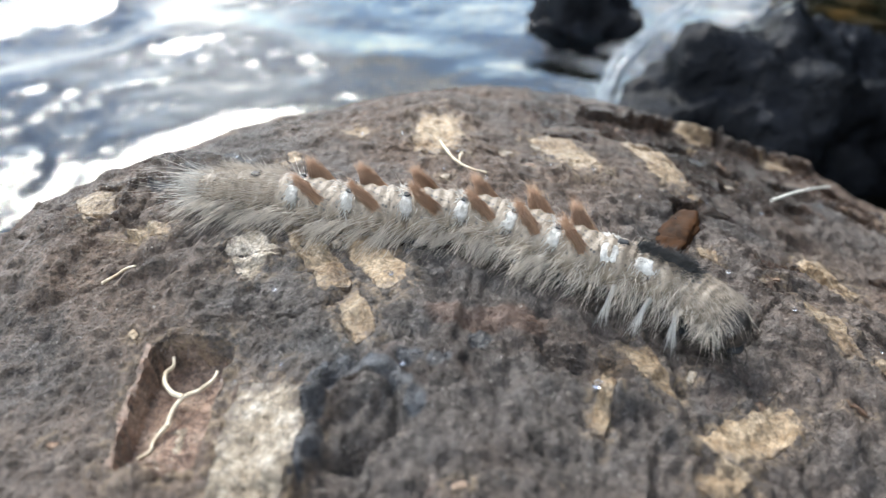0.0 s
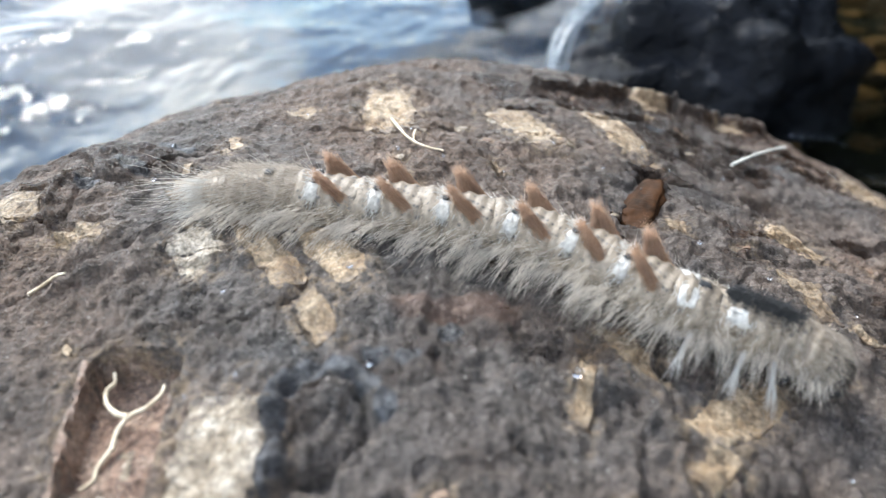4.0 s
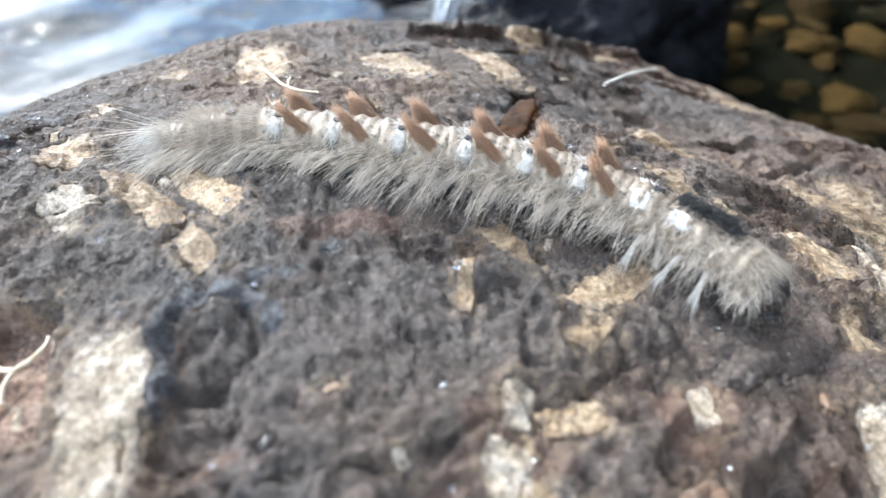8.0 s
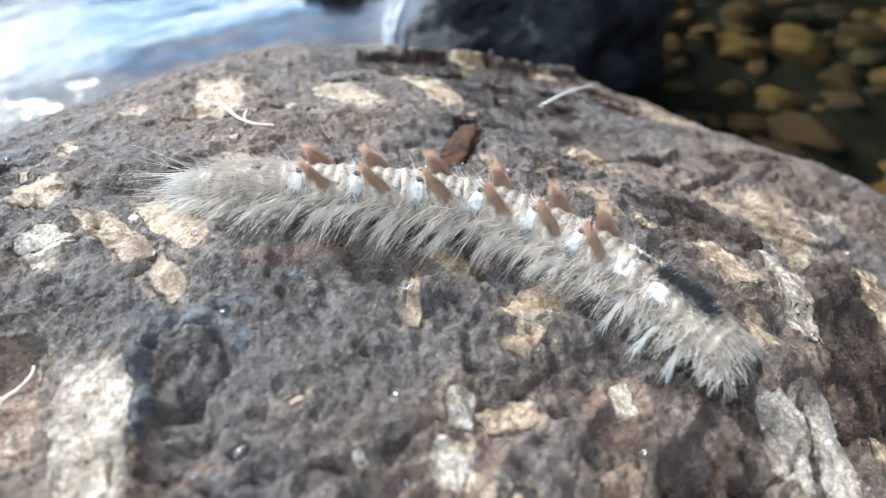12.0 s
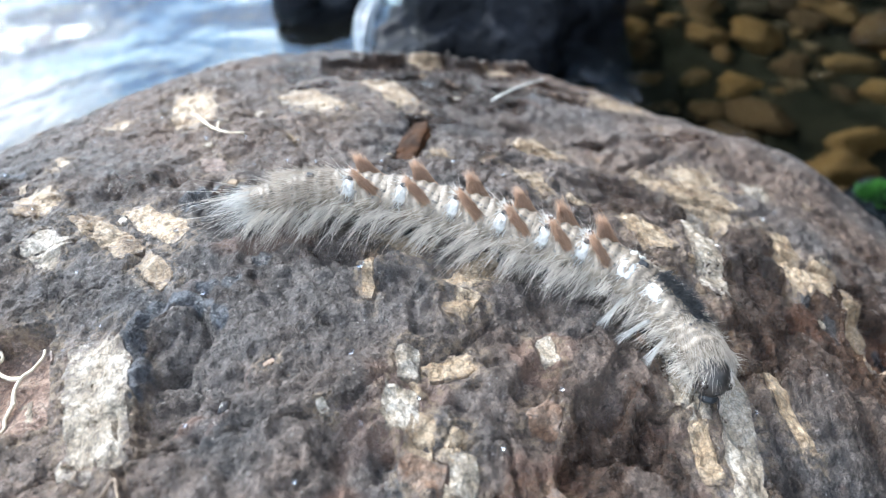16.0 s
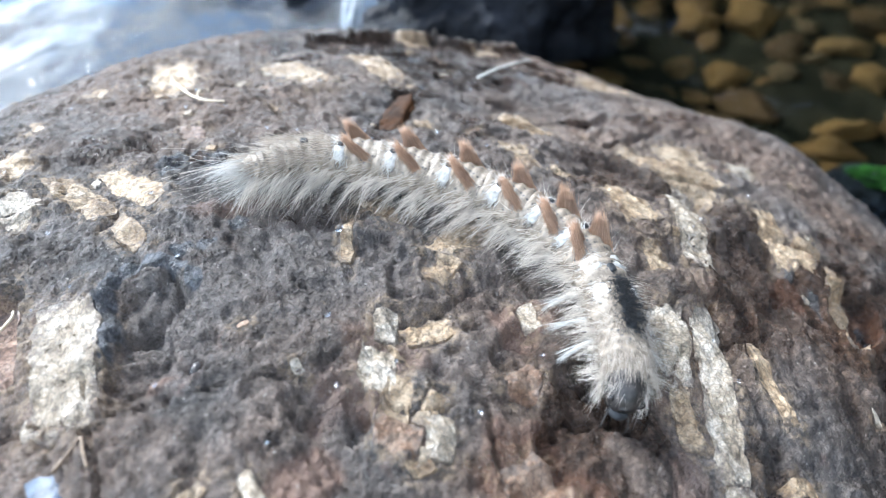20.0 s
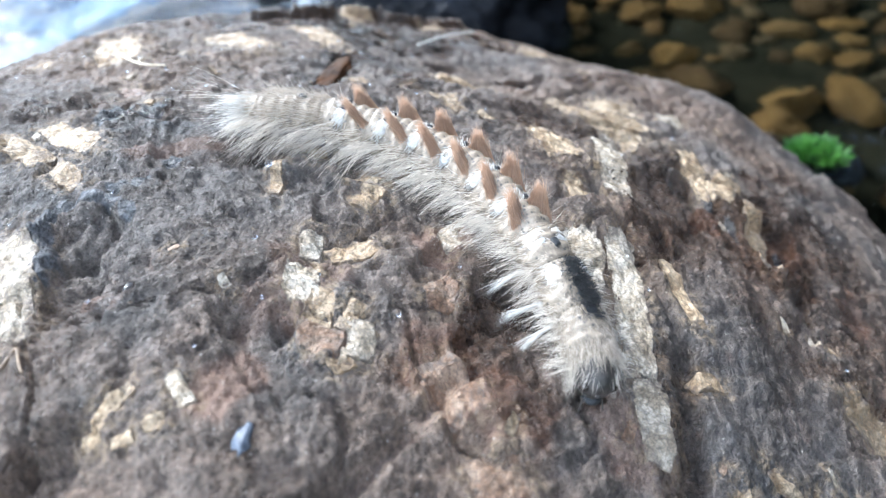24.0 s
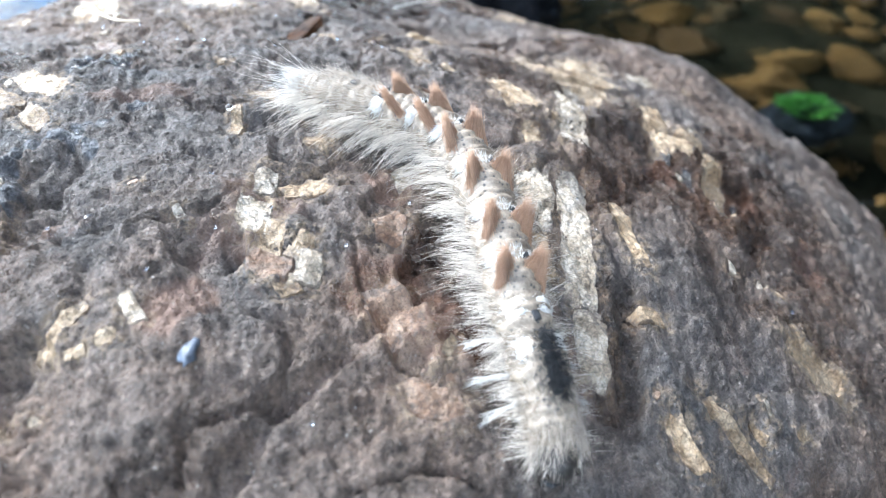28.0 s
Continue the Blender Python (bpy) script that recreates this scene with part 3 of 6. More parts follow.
def small_crystals():
    r = random.Random(44)
    for _ in range(90):
        crystal(round(r.uniform(-42, 96), 1), round(r.uniform(-8, 112), 1), r.uniform(0.9, 2.6), r.uniform(0.6, 1.2), r.uniform(0, 180), r.choice((TAN, CREAM, ORANGE)))


small_crystals()


def grit(x, y):
    """Crumbs and pores, about a millimetre and less, worn smoother towards the far rim."""
    wx, wy = x + 0.0009 * value_noise(x / 0.0013, y / 0.0013, 17), y + 0.0009 * value_noise(x / 0.0013, y / 0.0013, 18)
    z = 0.42 * MM * (0.45 - worley(wx / 0.0027, wy / 0.0027, 1)) + 0.56 * MM * (0.45 - worley(wx / 0.0013, wy / 0.0013, 2)) + 0.34 * MM * (0.45 - worley(wx / 0.0008, wy / 0.0008, 3))
    z = z + 0.45 * MM * (value_noise(x / 0.0016, y / 0.0016, 11) - 0.5) + 0.36 * MM * (value_noise(x / 0.0008, y / 0.0008, 12) - 0.5)
    z = z - 0.2 * MM * np.abs(value_noise(x / 0.0019, y / 0.0019, 15) - 0.5) - 0.22 * MM * step(0.66, 0.78, value_noise(x / 0.0011, y / 0.0012, 19))
    z = z - 0.5 * MM * step(0.74, 0.86, value_noise(x / 0.0024, y / 0.0024, 13))
    # narrow winding crevices
    px, py = x + 0.0042 * value_noise(x / 0.007, y / 0.007, 61), y + 0.0042 * value_noise(x / 0.007, y / 0.007, 62)
    line = np.abs(value_noise(px / 0.0115, py / 0.0075, 65) - 0.5) + 0.03 * value_noise(x / 0.0011, y / 0.0011, 66)
    z = z - 1.1 * MM * step(0.058, 0.022, line) * step(0.48, 0.60, value_noise(x / 0.015, y / 0.015, 67))
    return z * (0.74 + 0.24 * step(0.085, 0.055, y))


def boulder():
    """A rounded boulder: a fine sheet over the plan, falling to the stream bed on all sides."""
    gx, gy = np.arange(-0.078, 0.142, 0.00030), np.arange(-0.070, 0.160, 0.00030)
    x, y = np.meshgrid(gx, gy, indexing="ij")
    z, rough = relief(x, y), grit(x, y)
    for cx, cy, l, w, a, _ in CRYSTALS:
        i0, i1 = np.searchsorted(gx, [cx * MM - 0.013, cx * MM + 0.013])
        j0, j1 = np.searchsorted(gy, [cy * MM - 0.013, cy * MM + 0.013])
        if i1 > i0 and j1 > j0:
            bed = step(1.0, 0.82, inside(x[i0:i1, j0:j1], y[i0:i1, j0:j1], cx, cy, l, w, a, 3.5))
            z[i0:i1, j0:j1] -= 0.42 * MM * bed
            rough[i0:i1, j0:j1] *= 1 - 0.75 * bed
    z = z + rough
    wet, rust, halo, crust = np.zeros_like(z), np.zeros_like(z), np.zeros_like(z), np.zeros_like(z)
    for cx, cy, l, w, a, _ in CRYSTALS:
        i0, i1 = np.searchsorted(gx, [cx * MM - 0.016, cx * MM + 0.016])
        j0, j1 = np.searchsorted(gy, [cy * MM - 0.016, cy * MM + 0.016])
        if i1 > i0 and j1 > j0:
            ring = step(1.45, 0.95, inside(x[i0:i1, j0:j1], y[i0:i1, j0:j1], cx, cy, l + 1.0, w + 1.0, a, 3.0))
            halo[i0:i1, j0:j1] = np.maximum(halo[i0:i1, j0:j1], ring)
    for out, some in ((wet, DAMP_AND_SHADE), (rust, RUSTS), (crust, CRUSTS)):
        for cx, cy, l, w, a, amount in some:
            soft = inside(x, y, cx, cy, l, w, a, 2.0) + (0.1 if some is CRUSTS else 0.7) * (value_noise(x / 0.003, y / 0.003, 21) - 0.5)
            np.maximum(out, amount * step(1.1, 0.7, soft), out=out)
    keep = z > -0.085
    faces = grid_faces(len(gx), len(gy))
    faces = faces[keep.ravel()[faces].any(1)]
    used = np.unique(faces)
    index = np.zeros(z.size, int)
    index[used] = np.arange(len(used))
    verts = np.stack([x, y, np.maximum(z, -0.085)], -1).reshape(-1, 3)[used]
    me = mesh_of("boulder", verts, index[faces], ROCK)
    for name, values in (("wet", wet), ("rust", rust), ("halo", halo), ("crust", crust)):
        me.attributes.new(name, "FLOAT", "POINT").data.foreach_set("value", values.ravel()[used].astype(np.float32))
    return tagged(new("boulder", me), "pitted dark brown boulder with pale crystal laths, wet along its rim", "rock")


def crystal_mesh(cx, cy, l, w, a, material, seed):
    """A broken lath that follows the rock, with cleavage steps and a ragged rim sunk into it."""
    rng = np.random.default_rng(seed)
    nu, nv = int(np.clip(l * 3.6, 9, 44)), int(np.clip(w * 3.6, 8, 34))
    u, v = np.meshgrid(np.linspace(-1, 1, nu), np.linspace(-1, 1, nv), indexing="ij")
    sq = 1.03 * np.stack([u * np.sqrt(1 - 0.09 * v * v), v * np.sqrt(1 - 0.09 * u * u)])
    c, s = math.cos(radians(a)), math.sin(radians(a))
    lu, lv = sq[0] * l * MM / 2, sq[1] * w * MM / 2
    x, y = cx * MM + lu * c - lv * s, cy * MM + lu * s + lv * c
    k = min(0.9, 0.24 * w) * MM
    x = x + k * (value_noise(x / 0.0019, y / 0.0019, seed) - 0.5) + 0.5 * k * (value_noise(x / 0.0007, y / 0.0007, seed + 5) - 0.5)
    y = y + k * (value_noise(x / 0.0019, y / 0.0019, seed + 3) - 0.5) + 0.5 * k * (value_noise(x / 0.0007, y / 0.0007, seed + 6) - 0.5)
    out = np.maximum(np.abs(u), np.abs(v))
    steps = np.floor(4 * value_noise(lv / 0.0009, lu / 0.004, seed + 1)) / 4
    z = relief(x, y) + 0.5 * grit(x, y) + (-0.16 + 0.36 * steps) * MM
    z = np.where(out > 0.999, z - 0.9 * MM, z)
    me = mesh_of("crystal", np.stack([x, y, z], -1).reshape(-1, 3), grid_faces(nu, nv), material, smooth=False)
    me.attributes.new("rim", "FLOAT", "POINT").data.foreach_set("value", (out**1.7).ravel().astype(np.float32))
    return me


def tube(name, points, radius, material, sides=7, taper=0.6):
    """A thin round strand along a smooth line through the points."""
    p = np.array(points, float)
    t = np.linspace(0, len(p) - 1, 6 * (len(p) - 1) + 1)
    q = np.concatenate([[2 * p[0] - p[1]], p, [2 * p[-1] - p[-2]]])
    i = np.minimum(t.astype(int), len(p) - 2)
    f = (t - i)[:, None]
    a, b, c, d = q[i], q[i + 1], q[i + 2], q[i + 3]
    line = 0.5 * (2 * b + (c - a) * f + (2 * a - 5 * b + 4 * c - d) * f**2 + (3 * b - a - 3 * c + d) * f**3)
    tang = np.gradient(line, axis=0)
    tang /= np.linalg.norm(tang, axis=1)[:, None]
    side = np.cross(tang, (0.3, 0.2, 0.93))
    side /= np.linalg.norm(side, axis=1)[:, None]
    up = np.cross(side, tang)
    w = np.arange(sides) * 2 * math.pi / sides
    r = radius * (1 - (1 - taper) * np.linspace(0, 1, len(line)))[:, None, None] * (1 + 0.25 * (value_noise(t, t * 0 + 3, 2) - 0.5))[:, None, None]
    ring = line[:, None] + r * (np.cos(w)[None, :, None] * side[:, None] + np.sin(w)[None, :, None] * up[:, None])
    faces = [tuple(f) for f in grid_faces(len(line), sides, True)]
    faces += [tuple(range(sides))[::-1], tuple(range((len(line) - 1) * sides, len(line) * sides))]
    return mesh_of(name, ring.reshape(-1, 3), faces, material)


def over(x, y, lift):
    """A place over the rock, millimetres in plan and above it."""
    return (x * MM, y * MM, float(relief(np.array(x * MM), np.array(y * MM))) + lift * MM)


def lump(name, material, radius, squash, seed, rough=0.35, subdiv=3, freq=1.6):
    """An uneven stone."""
    bm = bmesh.new()
    bmesh.ops.create_icosphere(bm, subdivisions=subdiv, radius=1.0)
    for v in bm.verts:
        k = 1 + rough * noise.fractal(v.co * freq + Vector((seed * 3.1, seed * 1.7, 0)), 1.0, 2.0, 4)
        v.co = Vector((v.co.x * squash[0], v.co.y * squash[1], v.co.z * squash[2])) * k * radius
    me = bpy.data.meshes.new(name)
    bm.to_mesh(me)
    bm.free()
    me.materials.append(material)
    me.polygons.foreach_set("use_smooth", [True] * len(me.polygons))
    return me


# ---- the setting ----
def stream_bed():
    g = np.linspace(-1, 1, 90)
    g = np.sign(g) * (np.abs(g) * 0.6 + np.abs(g) ** 7 * 260)
    x, y = np.meshgrid(g, g, indexing="ij")
    z = -0.078 + 0.012 * (value_noise(x / 0.05, y / 0.05, 31) - 0.5)
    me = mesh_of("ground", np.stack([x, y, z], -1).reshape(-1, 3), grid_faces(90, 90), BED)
    return tagged(new("ground", me), "dark brown silty stream bed under the water", "ground", kind="structure")


def water_sheet():
    """Rippled water, one rigid sheet that slides with the current."""
    x, y = np.meshgrid(np.arange(-4.6, 1.6, 0.011), np.arange(-0.5, 1.7, 0.011), indexing="ij")
    u, v = x + 0.09 * value_noise(x / 0.13, y / 0.11, 46), y + 0.09 * value_noise(x / 0.12, y / 0.13, 47)
    z = 0.015 * (value_noise(u / 0.115, v / 0.085, 45) - 0.5) + 0.0055 * (value_noise(u / 0.05, v / 0.04, 42) - 0.5)
    me = mesh_of("water", np.stack([x, y, z], -1).reshape(-1, 3), grid_faces(*x.shape), WATER)
    ob = tagged(new("water", me), "fast clear stream water mirroring a bright sky", "water", kind="structure")
    ob.location = (0, 0, -0.045)
    ob.visible_shadow = False
    return ob


def bank():
    """An unseen dark backdrop across the stream, added as a bank to darken what the water mirrors."""
    s, k = np.meshgrid(np.linspace(0, 1, 120), np.linspace(0, 1, 40), indexing="ij")
    ang = radians(64) - s * radians(150)
    r = 1.25 + 0.35 * k + 0.25 * value_noise(s * 26, k * 7, 51) + 0.1 * value_noise(s * 70, k * 20, 52)
    z = -0.12 + k * (1.5 + 0.5 * value_noise(s * 12, s * 0, 53))
    me = mesh_of("bank", np.stack([r * np.cos(ang), r * np.sin(ang) + 0.1, z], -1).reshape(-1, 3), grid_faces(120, 40), BANK_BACKDROP)
    return tagged(new("bank", me), "unseen steep dark bank backdrop added to darken the water's reflections", "bank", kind="structure")


stream_bed()
water = water_sheet()
bank()


def pebbles():
    kinds = []
    for n in range(10):
        r = random.Random(n)
        kinds.append(lump("pebble", PEBBLE, 1.0, (1.0, r.uniform(0.55, 0.95), r.uniform(0.4, 0.65)), n, 0.5, 3, 1.0))
    r = random.Random(5)
    n, placed = 0, []
    while n < 290:
        x, y = r.uniform(0.09, 0.37), r.uniform(0.02, 0.43)
        size = r.choice((0.005, 0.007, 0.009, 0.011, 0.014))
        if x < 0.13 and y < 0.14 or any((x - a) ** 2 + (y - b) ** 2 < (0.72 * (size + c)) ** 2 for a, b, c in placed):
            n += 0.002
            continue
        placed.append((x, y, size))
        ob = tagged(new("pebble", r.choice(kinds)), "rounded ochre brown pebble lying under water", "pebble", "pebbles of the stream bed")
        ob.matrix_basis = pose(x, y, -0.076 + 0.35 * size, r.uniform(-15, 15), r.uniform(-15, 15), r.uniform(0, 360)) @ Matrix.Scale(size, 4)
        n += 1


pebbles()


def black_rock():
    ob = tagged(new("wet_rock", lump("wet_rock", DARKROCK, 0.044, (1.25, 0.85, 1.0), 4, 0.34, 5, 1.7)), "black glistening wet rock standing in the stream", "rock")
    ob.matrix_basis = pose(0.118, 0.238, -0.045, 0, 8, 15)
    low = tagged(new("wet_rock", lump("wet_rock", DARKROCK, 0.023, (1.4, 1.2, 1.05), 9, 0.55, 4, 1.7)), "low dark rock breaking the water beside the trickle", "rock")
    low.matrix_basis = pose(0.070, 0.368, -0.053, 0, 0, 40)


black_rock()


def trickle():
    """A thread of white water that runs off the wet rock."""
    foam = plain("white falling water", (0.16, 0.19, 0.22), (0.50, 0.54, 0.57), 160, 0.2)
    root = tagged(new("trickle", None), "white threads of water running off the black rock", "water")
    root.location = (0.064, 0.246, -0.030)
    r = random.Random(8)
    line = ((0.0944, 0.2755, -0.0093), (0.0786, 0.2625, -0.0149), (0.0648, 0.2480, -0.0206), (0.0592, 0.2376, -0.0283), (0.0571, 0.2300, -0.0400), (0.0570, 0.2260, -0.0520))
    for _ in range(13):
        dx, dy, dz = r.gauss(0, 0.0022), r.gauss(0, 0.0022), r.gauss(0, 0.0015)
        k = r.randint(0, 2)
        pts = [(x + dx + r.gauss(0, 0.0008) - 0.064, y + dy - 0.246, z + dz + 0.030) for x, y, z in line[k : k + r.randint(3, 6)]]
        part("thread", tube("thread", pts, r.uniform(0.0003, 0.0010), foam, 8, r.uniform(0.4, 1.0)), root)


trickle()


def moss_clump():
    root = tagged(new("moss", None), "small bright green moss clump on a stone at the water's edge", "moss")
    root.matrix_basis = pose(0.173, 0.096, -0.058) @ Matrix.Scale(0.7, 4)
    stone = lump("stone", DARKROCK, 0.018, (1.2, 1, 0.6), 9, 0.25)
    part("stone", stone, root, "dark wet stone")
    r = np.random.default_rng(3)
    verts, faces = [], []
    for _ in range(420):
        a, q = r.uniform(0, 2 * math.pi), r.random() ** 0.5
        base = Vector((0.009 * q * math.cos(a), 0.009 * q * math.sin(a), 0.009))
        out = Vector((math.cos(a) * q, math.sin(a) * q, r.uniform(0.5, 1.4))).normalized()
        side = out.cross(Vector(r.normal(size=3))).normalized()
        ln, k = r.uniform(0.004, 0.008), len(verts)
        verts += [base, base + out * ln * 0.5 + side * 0.0009, base + out * ln, base + out * ln * 0.5 - side * 0.0009]
        faces.append((k, k + 1, k + 2, k + 3))
    tagged(part("leaves", mesh_of("leaves", np.array([tuple(v) for v in verts]), faces, MOSS, False), root), kind="stuff")


moss_clump()

# ---- the caterpillar ----
BASE = Vector((0.010, 0.045, 0.027))


def segment_mesh(name, length, radius, material, folds=6, power=3.2, squash=0.94):
    """A creased barrel along x."""
    nu, nv = 40, 40
    u, w = np.meshgrid(np.linspace(-0.995, 0.995, nu), np.arange(nv) * 2 * math.pi / nv, indexing="ij")
    r = radius * (1 - np.abs(u) ** power) ** 0.5 * (1 + 0.035 * np.cos(folds * math.pi * u + 2.5 * value_noise(u * 2, w * 2, 3))) * (1 + 0.08 * (value_noise(u * 6, w * 3, folds) - 0.5))
    p = np.stack([u * length / 2, r * np.cos(w), r * squash * np.sin(w)], -1).reshape(-1, 3)
    faces = [tuple(f) for f in grid_faces(nu, nv, True)] + [tuple(range(nv))[::-1], tuple(range((nu - 1) * nv, nu * nv))]
    return mesh_of(name, p * MM, faces, material)


def strands(name, roots, ways, lengths, width, material, droop=0.3, wild=0.12, seed=0, bend=None, vary=(0.6, 1.2)):
    """Many tapering bent hairs in one mesh."""
    rng = np.random.default_rng(seed)
    roots, ways, n = np.asarray(roots, float), np.asarray(ways, float), len(roots)
    ways = ways + wild * rng.normal(size=(n, 3))
    ways /= np.linalg.norm(ways, axis=1)[:, None]
    lengths = np.broadcast_to(lengths, (n,)) * rng.uniform(*vary, n)
    pull = np.array([0, 0, -1.0]) * droop + 0.14 * rng.normal(size=(n, 3)) if bend is None else np.asarray(bend) + 0.1 * rng.normal(size=(n, 3))
    side = np.cross(ways, rng.normal(size=(n, 3)))
    side /= np.linalg.norm(side, axis=1)[:, None]
    up = np.cross(side, ways)
    rings = []
    for s, k in ((0.0, 1.0), (0.35, 0.9), (0.7, 0.6)):
        mid = roots + ways * (lengths * s)[:, None] + pull * (lengths * s * s)[:, None]
        for a in (0, 2.094, 4.189):
            rings.append(mid + width * k * (math.cos(a) * side + math.sin(a) * up))
    rings.append(roots + ways * lengths[:, None] + pull * lengths[:, None])
    verts = np.stack(rings, 1)
    f = []
    for b in (0, 3):
        for a in range(3):
            c = (a + 1) % 3
            f += [(b + a, b + c, b + 3 + c), (b + a, b + 3 + c, b + 3 + a)]
    f += [(6, 7, 9), (7, 8, 9), (8, 6, 9)]
    faces = (np.arange(n)[:, None, None] * 10 + np.array(f)[None]).reshape(-1, 3)
    return mesh_of(name, verts.reshape(-1, 3) * MM, faces, material)


def on_body(x, angle, radius, squash=0.94):
    """Points and outward ways on a barrel; angle 0 is the back, positive to the left."""
    a = np.radians(angle)
    out = np.stack([0 * a, np.sin(a), np.cos(a)], -1)
    return np.stack([x, radius * np.sin(a), radius * squash * np.cos(a)], -1), out


def fringe(seg, length, radius, count, seed, reach=3.4, sweep=-0.55):
    """Long fine hair along both flanks in loose pointed locks, and short down over the whole segment."""
    rng = np.random.default_rng(seed)
    for sign in (1, -1):
        for rows, share, span, lift in ((9, 0.26, (74, 96), 0.15), (13, 0.80, (92, 124), -0.30)):
            n = int(count * share * 0.72)
            lx = np.linspace(-0.5, 0.5, rows) * length + 0.2 * rng.normal(size=rows)
            la = sign * rng.uniform(*span, rows)
            lp, lo = on_body(lx, la, radius * 0.95)
            ld = lo * 0.85 + np.stack([sweep + 0.30 * rng.normal(size=rows), 0.40 * sign + 0.16 * rng.normal(size=rows), 0.6 * lift + 0.2 * rng.normal(size=rows)], -1)
            ll = reach * rng.uniform(0.75, 1.35, rows)
            k = rng.integers(0, rows, n)
            x, a = lx[k] + 0.30 * rng.normal(size=n), la[k] + 9 * rng.normal(size=n)
            p, out = on_body(x, a, radius * 0.95)
            way = lp[k] + (ld / np.linalg.norm(ld, axis=1)[:, None])[k] * ll[k][:, None] - p + 0.30 * rng.normal(size=(n, 3))
            size = np.linalg.norm(way, axis=1)
            tagged(part("flank_hair", strands("flank_hair", p, way, size, 0.018, FRINGE, 0.30, 0.14, seed + 1, None, (0.45, 1.25)), seg, "pale grey flank hair"), kind="stuff")
    n = int(640 * length / 6.4)
    x, a = rng.uniform(-0.48, 0.48, n) * length, rng.uniform(26, 112, n) * rng.choice((-1, 1), n)
    p, out = on_body(x, a, radius * 0.98)
    way = out * 0.24 + np.stack([-0.60 + 0 * x, 0 * x, -0.55 + 0 * x], -1)
    tagged(part("down", strands("down", p, way, 0.9, 0.015, DOWN, 0.2, 0.28, seed + 2), seg, "short beige down"), kind="stuff")


def belly(seg, length, radius, seed):
    """The underside, coloured dark to paint in the shade below the body."""
    part("belly", scale_patch("belly", -0.47 * length, 0.47 * length, 116, 244, radius, UNDER_SHADE, seed, 1.02), seg, "underside darkened as painted shade")


def white_scales(seg, x0, x1, a0, a1, radius, seed, count=90):
    """A white patch with flat shining scale hairs over it."""
    part("white_patch", scale_patch("white_patch", x0, x1, a0, a1, radius, WHITE, seed, 1.012), seg, "white scaly patch")
    rng = np.random.default_rng(seed)
    x, a = rng.normal((x0 + x1) / 2, abs(x1 - x0) * 0.27, count), rng.normal((a0 + a1) / 2, abs(a1 - a0) * 0.28, count)
    p, out = on_body(x, a, radius * 1.0)
    s = 1 if a0 + a1 > 0 else -1
    way = out * 0.16 + np.stack([-0.25 + 0 * x, s * np.cos(np.radians(a)) * 0.8, -np.abs(np.sin(np.radians(a)))], -1)
    tagged(part("scale_hair", strands("scale_hair", p, way, 0.75, 0.035, SCALES, 0.0, 0.2, seed + 1), seg, "flat white scale hair"), kind="stuff")


def back_patch(seg, radius, sign, seed):
    """Short silvery scales on the back, behind each tuft."""
    rng = np.random.default_rng(seed + 7)
    n = 28
    p, _ = on_body(rng.normal(-1.2, 0.5, n), sign * np.abs(rng.normal(0, 14, n)), radius)
    tagged(part("scale_hair", strands("scale_hair", p, np.stack([-0.9 + 0 * p[:, 0], 0.25 * sign + 0 * p[:, 0], 0.15 + 0 * p[:, 0]], -1), 0.7, 0.035, SCALES, 0.0, 0.2, seed), seg, "flat white scale hair"), kind="stuff")


def scale_patch(name, x0, x1, a0, a1, radius, material, seed, lift=1.035):
    """A wavy-edged patch of scales lying on the skin."""
    nu, nv = 9, 9
    u, v = np.meshgrid(np.linspace(-1, 1, nu), np.linspace(-1, 1, nv), indexing="ij")
    du, dv = u * np.sqrt(1 - 0.42 * v * v), v * np.sqrt(1 - 0.42 * u * u)
    x, a = (x0 + x1) / 2 + du * (x1 - x0) / 2, (a0 + a1) / 2 + dv * (a1 - a0) / 2
    x = x + 0.25 * (value_noise(u * 3, v * 3, seed) - 0.5)
    rim = np.maximum(np.abs(u), np.abs(v)) > 0.99
    r = radius * np.where(rim, 0.93, lift) * (1 + 0.02 * value_noise(u * 5, v * 5, seed + 1))
    p, _ = on_body(x.ravel(), a.ravel(), r.ravel())
    return mesh_of(name, p * MM, grid_faces(nu, nv), material)


def tuft(seg, sign, radius, seed, length=2.5):
    """A pointed flame of rusty hairs on a slanting base, swept up and back."""
    rng = np.random.default_rng(seed)
    n = 640
    k = rng.random(n)
    x = -0.2 + 2.9 * k + 0.10 * rng.normal(size=n)
    p, out = on_body(x, sign * (18 + 40 * k + 7 * rng.normal(size=n)), radius * 0.97)
    tip = np.array([-0.75, sign * (radius * 0.50 + 0.55), radius * 0.92 + 0.66 * length])
    way = tip - p + 0.16 * rng.normal(size=(n, 3))
    fan = length * np.stack([0.05 - 0.35 * k, sign * (0.25 + 0.35 * k), 0.85 - 0.2 * k], -1)
    mixed = rng.random(n)[:, None] * 0.30
    way = way * (1 - mixed) + fan * mixed
    tall = np.linalg.norm(way, axis=1) * (1.12 - 0.62 * rng.random(n) ** 1.2)
    part("tuft", strands("tuft", p, way, tall, 0.019, RUST, 0.0, 0.05, seed, (-0.10, 0.0, 0.0), (0.85, 1.05)), seg, "rusty brown hair tuft")


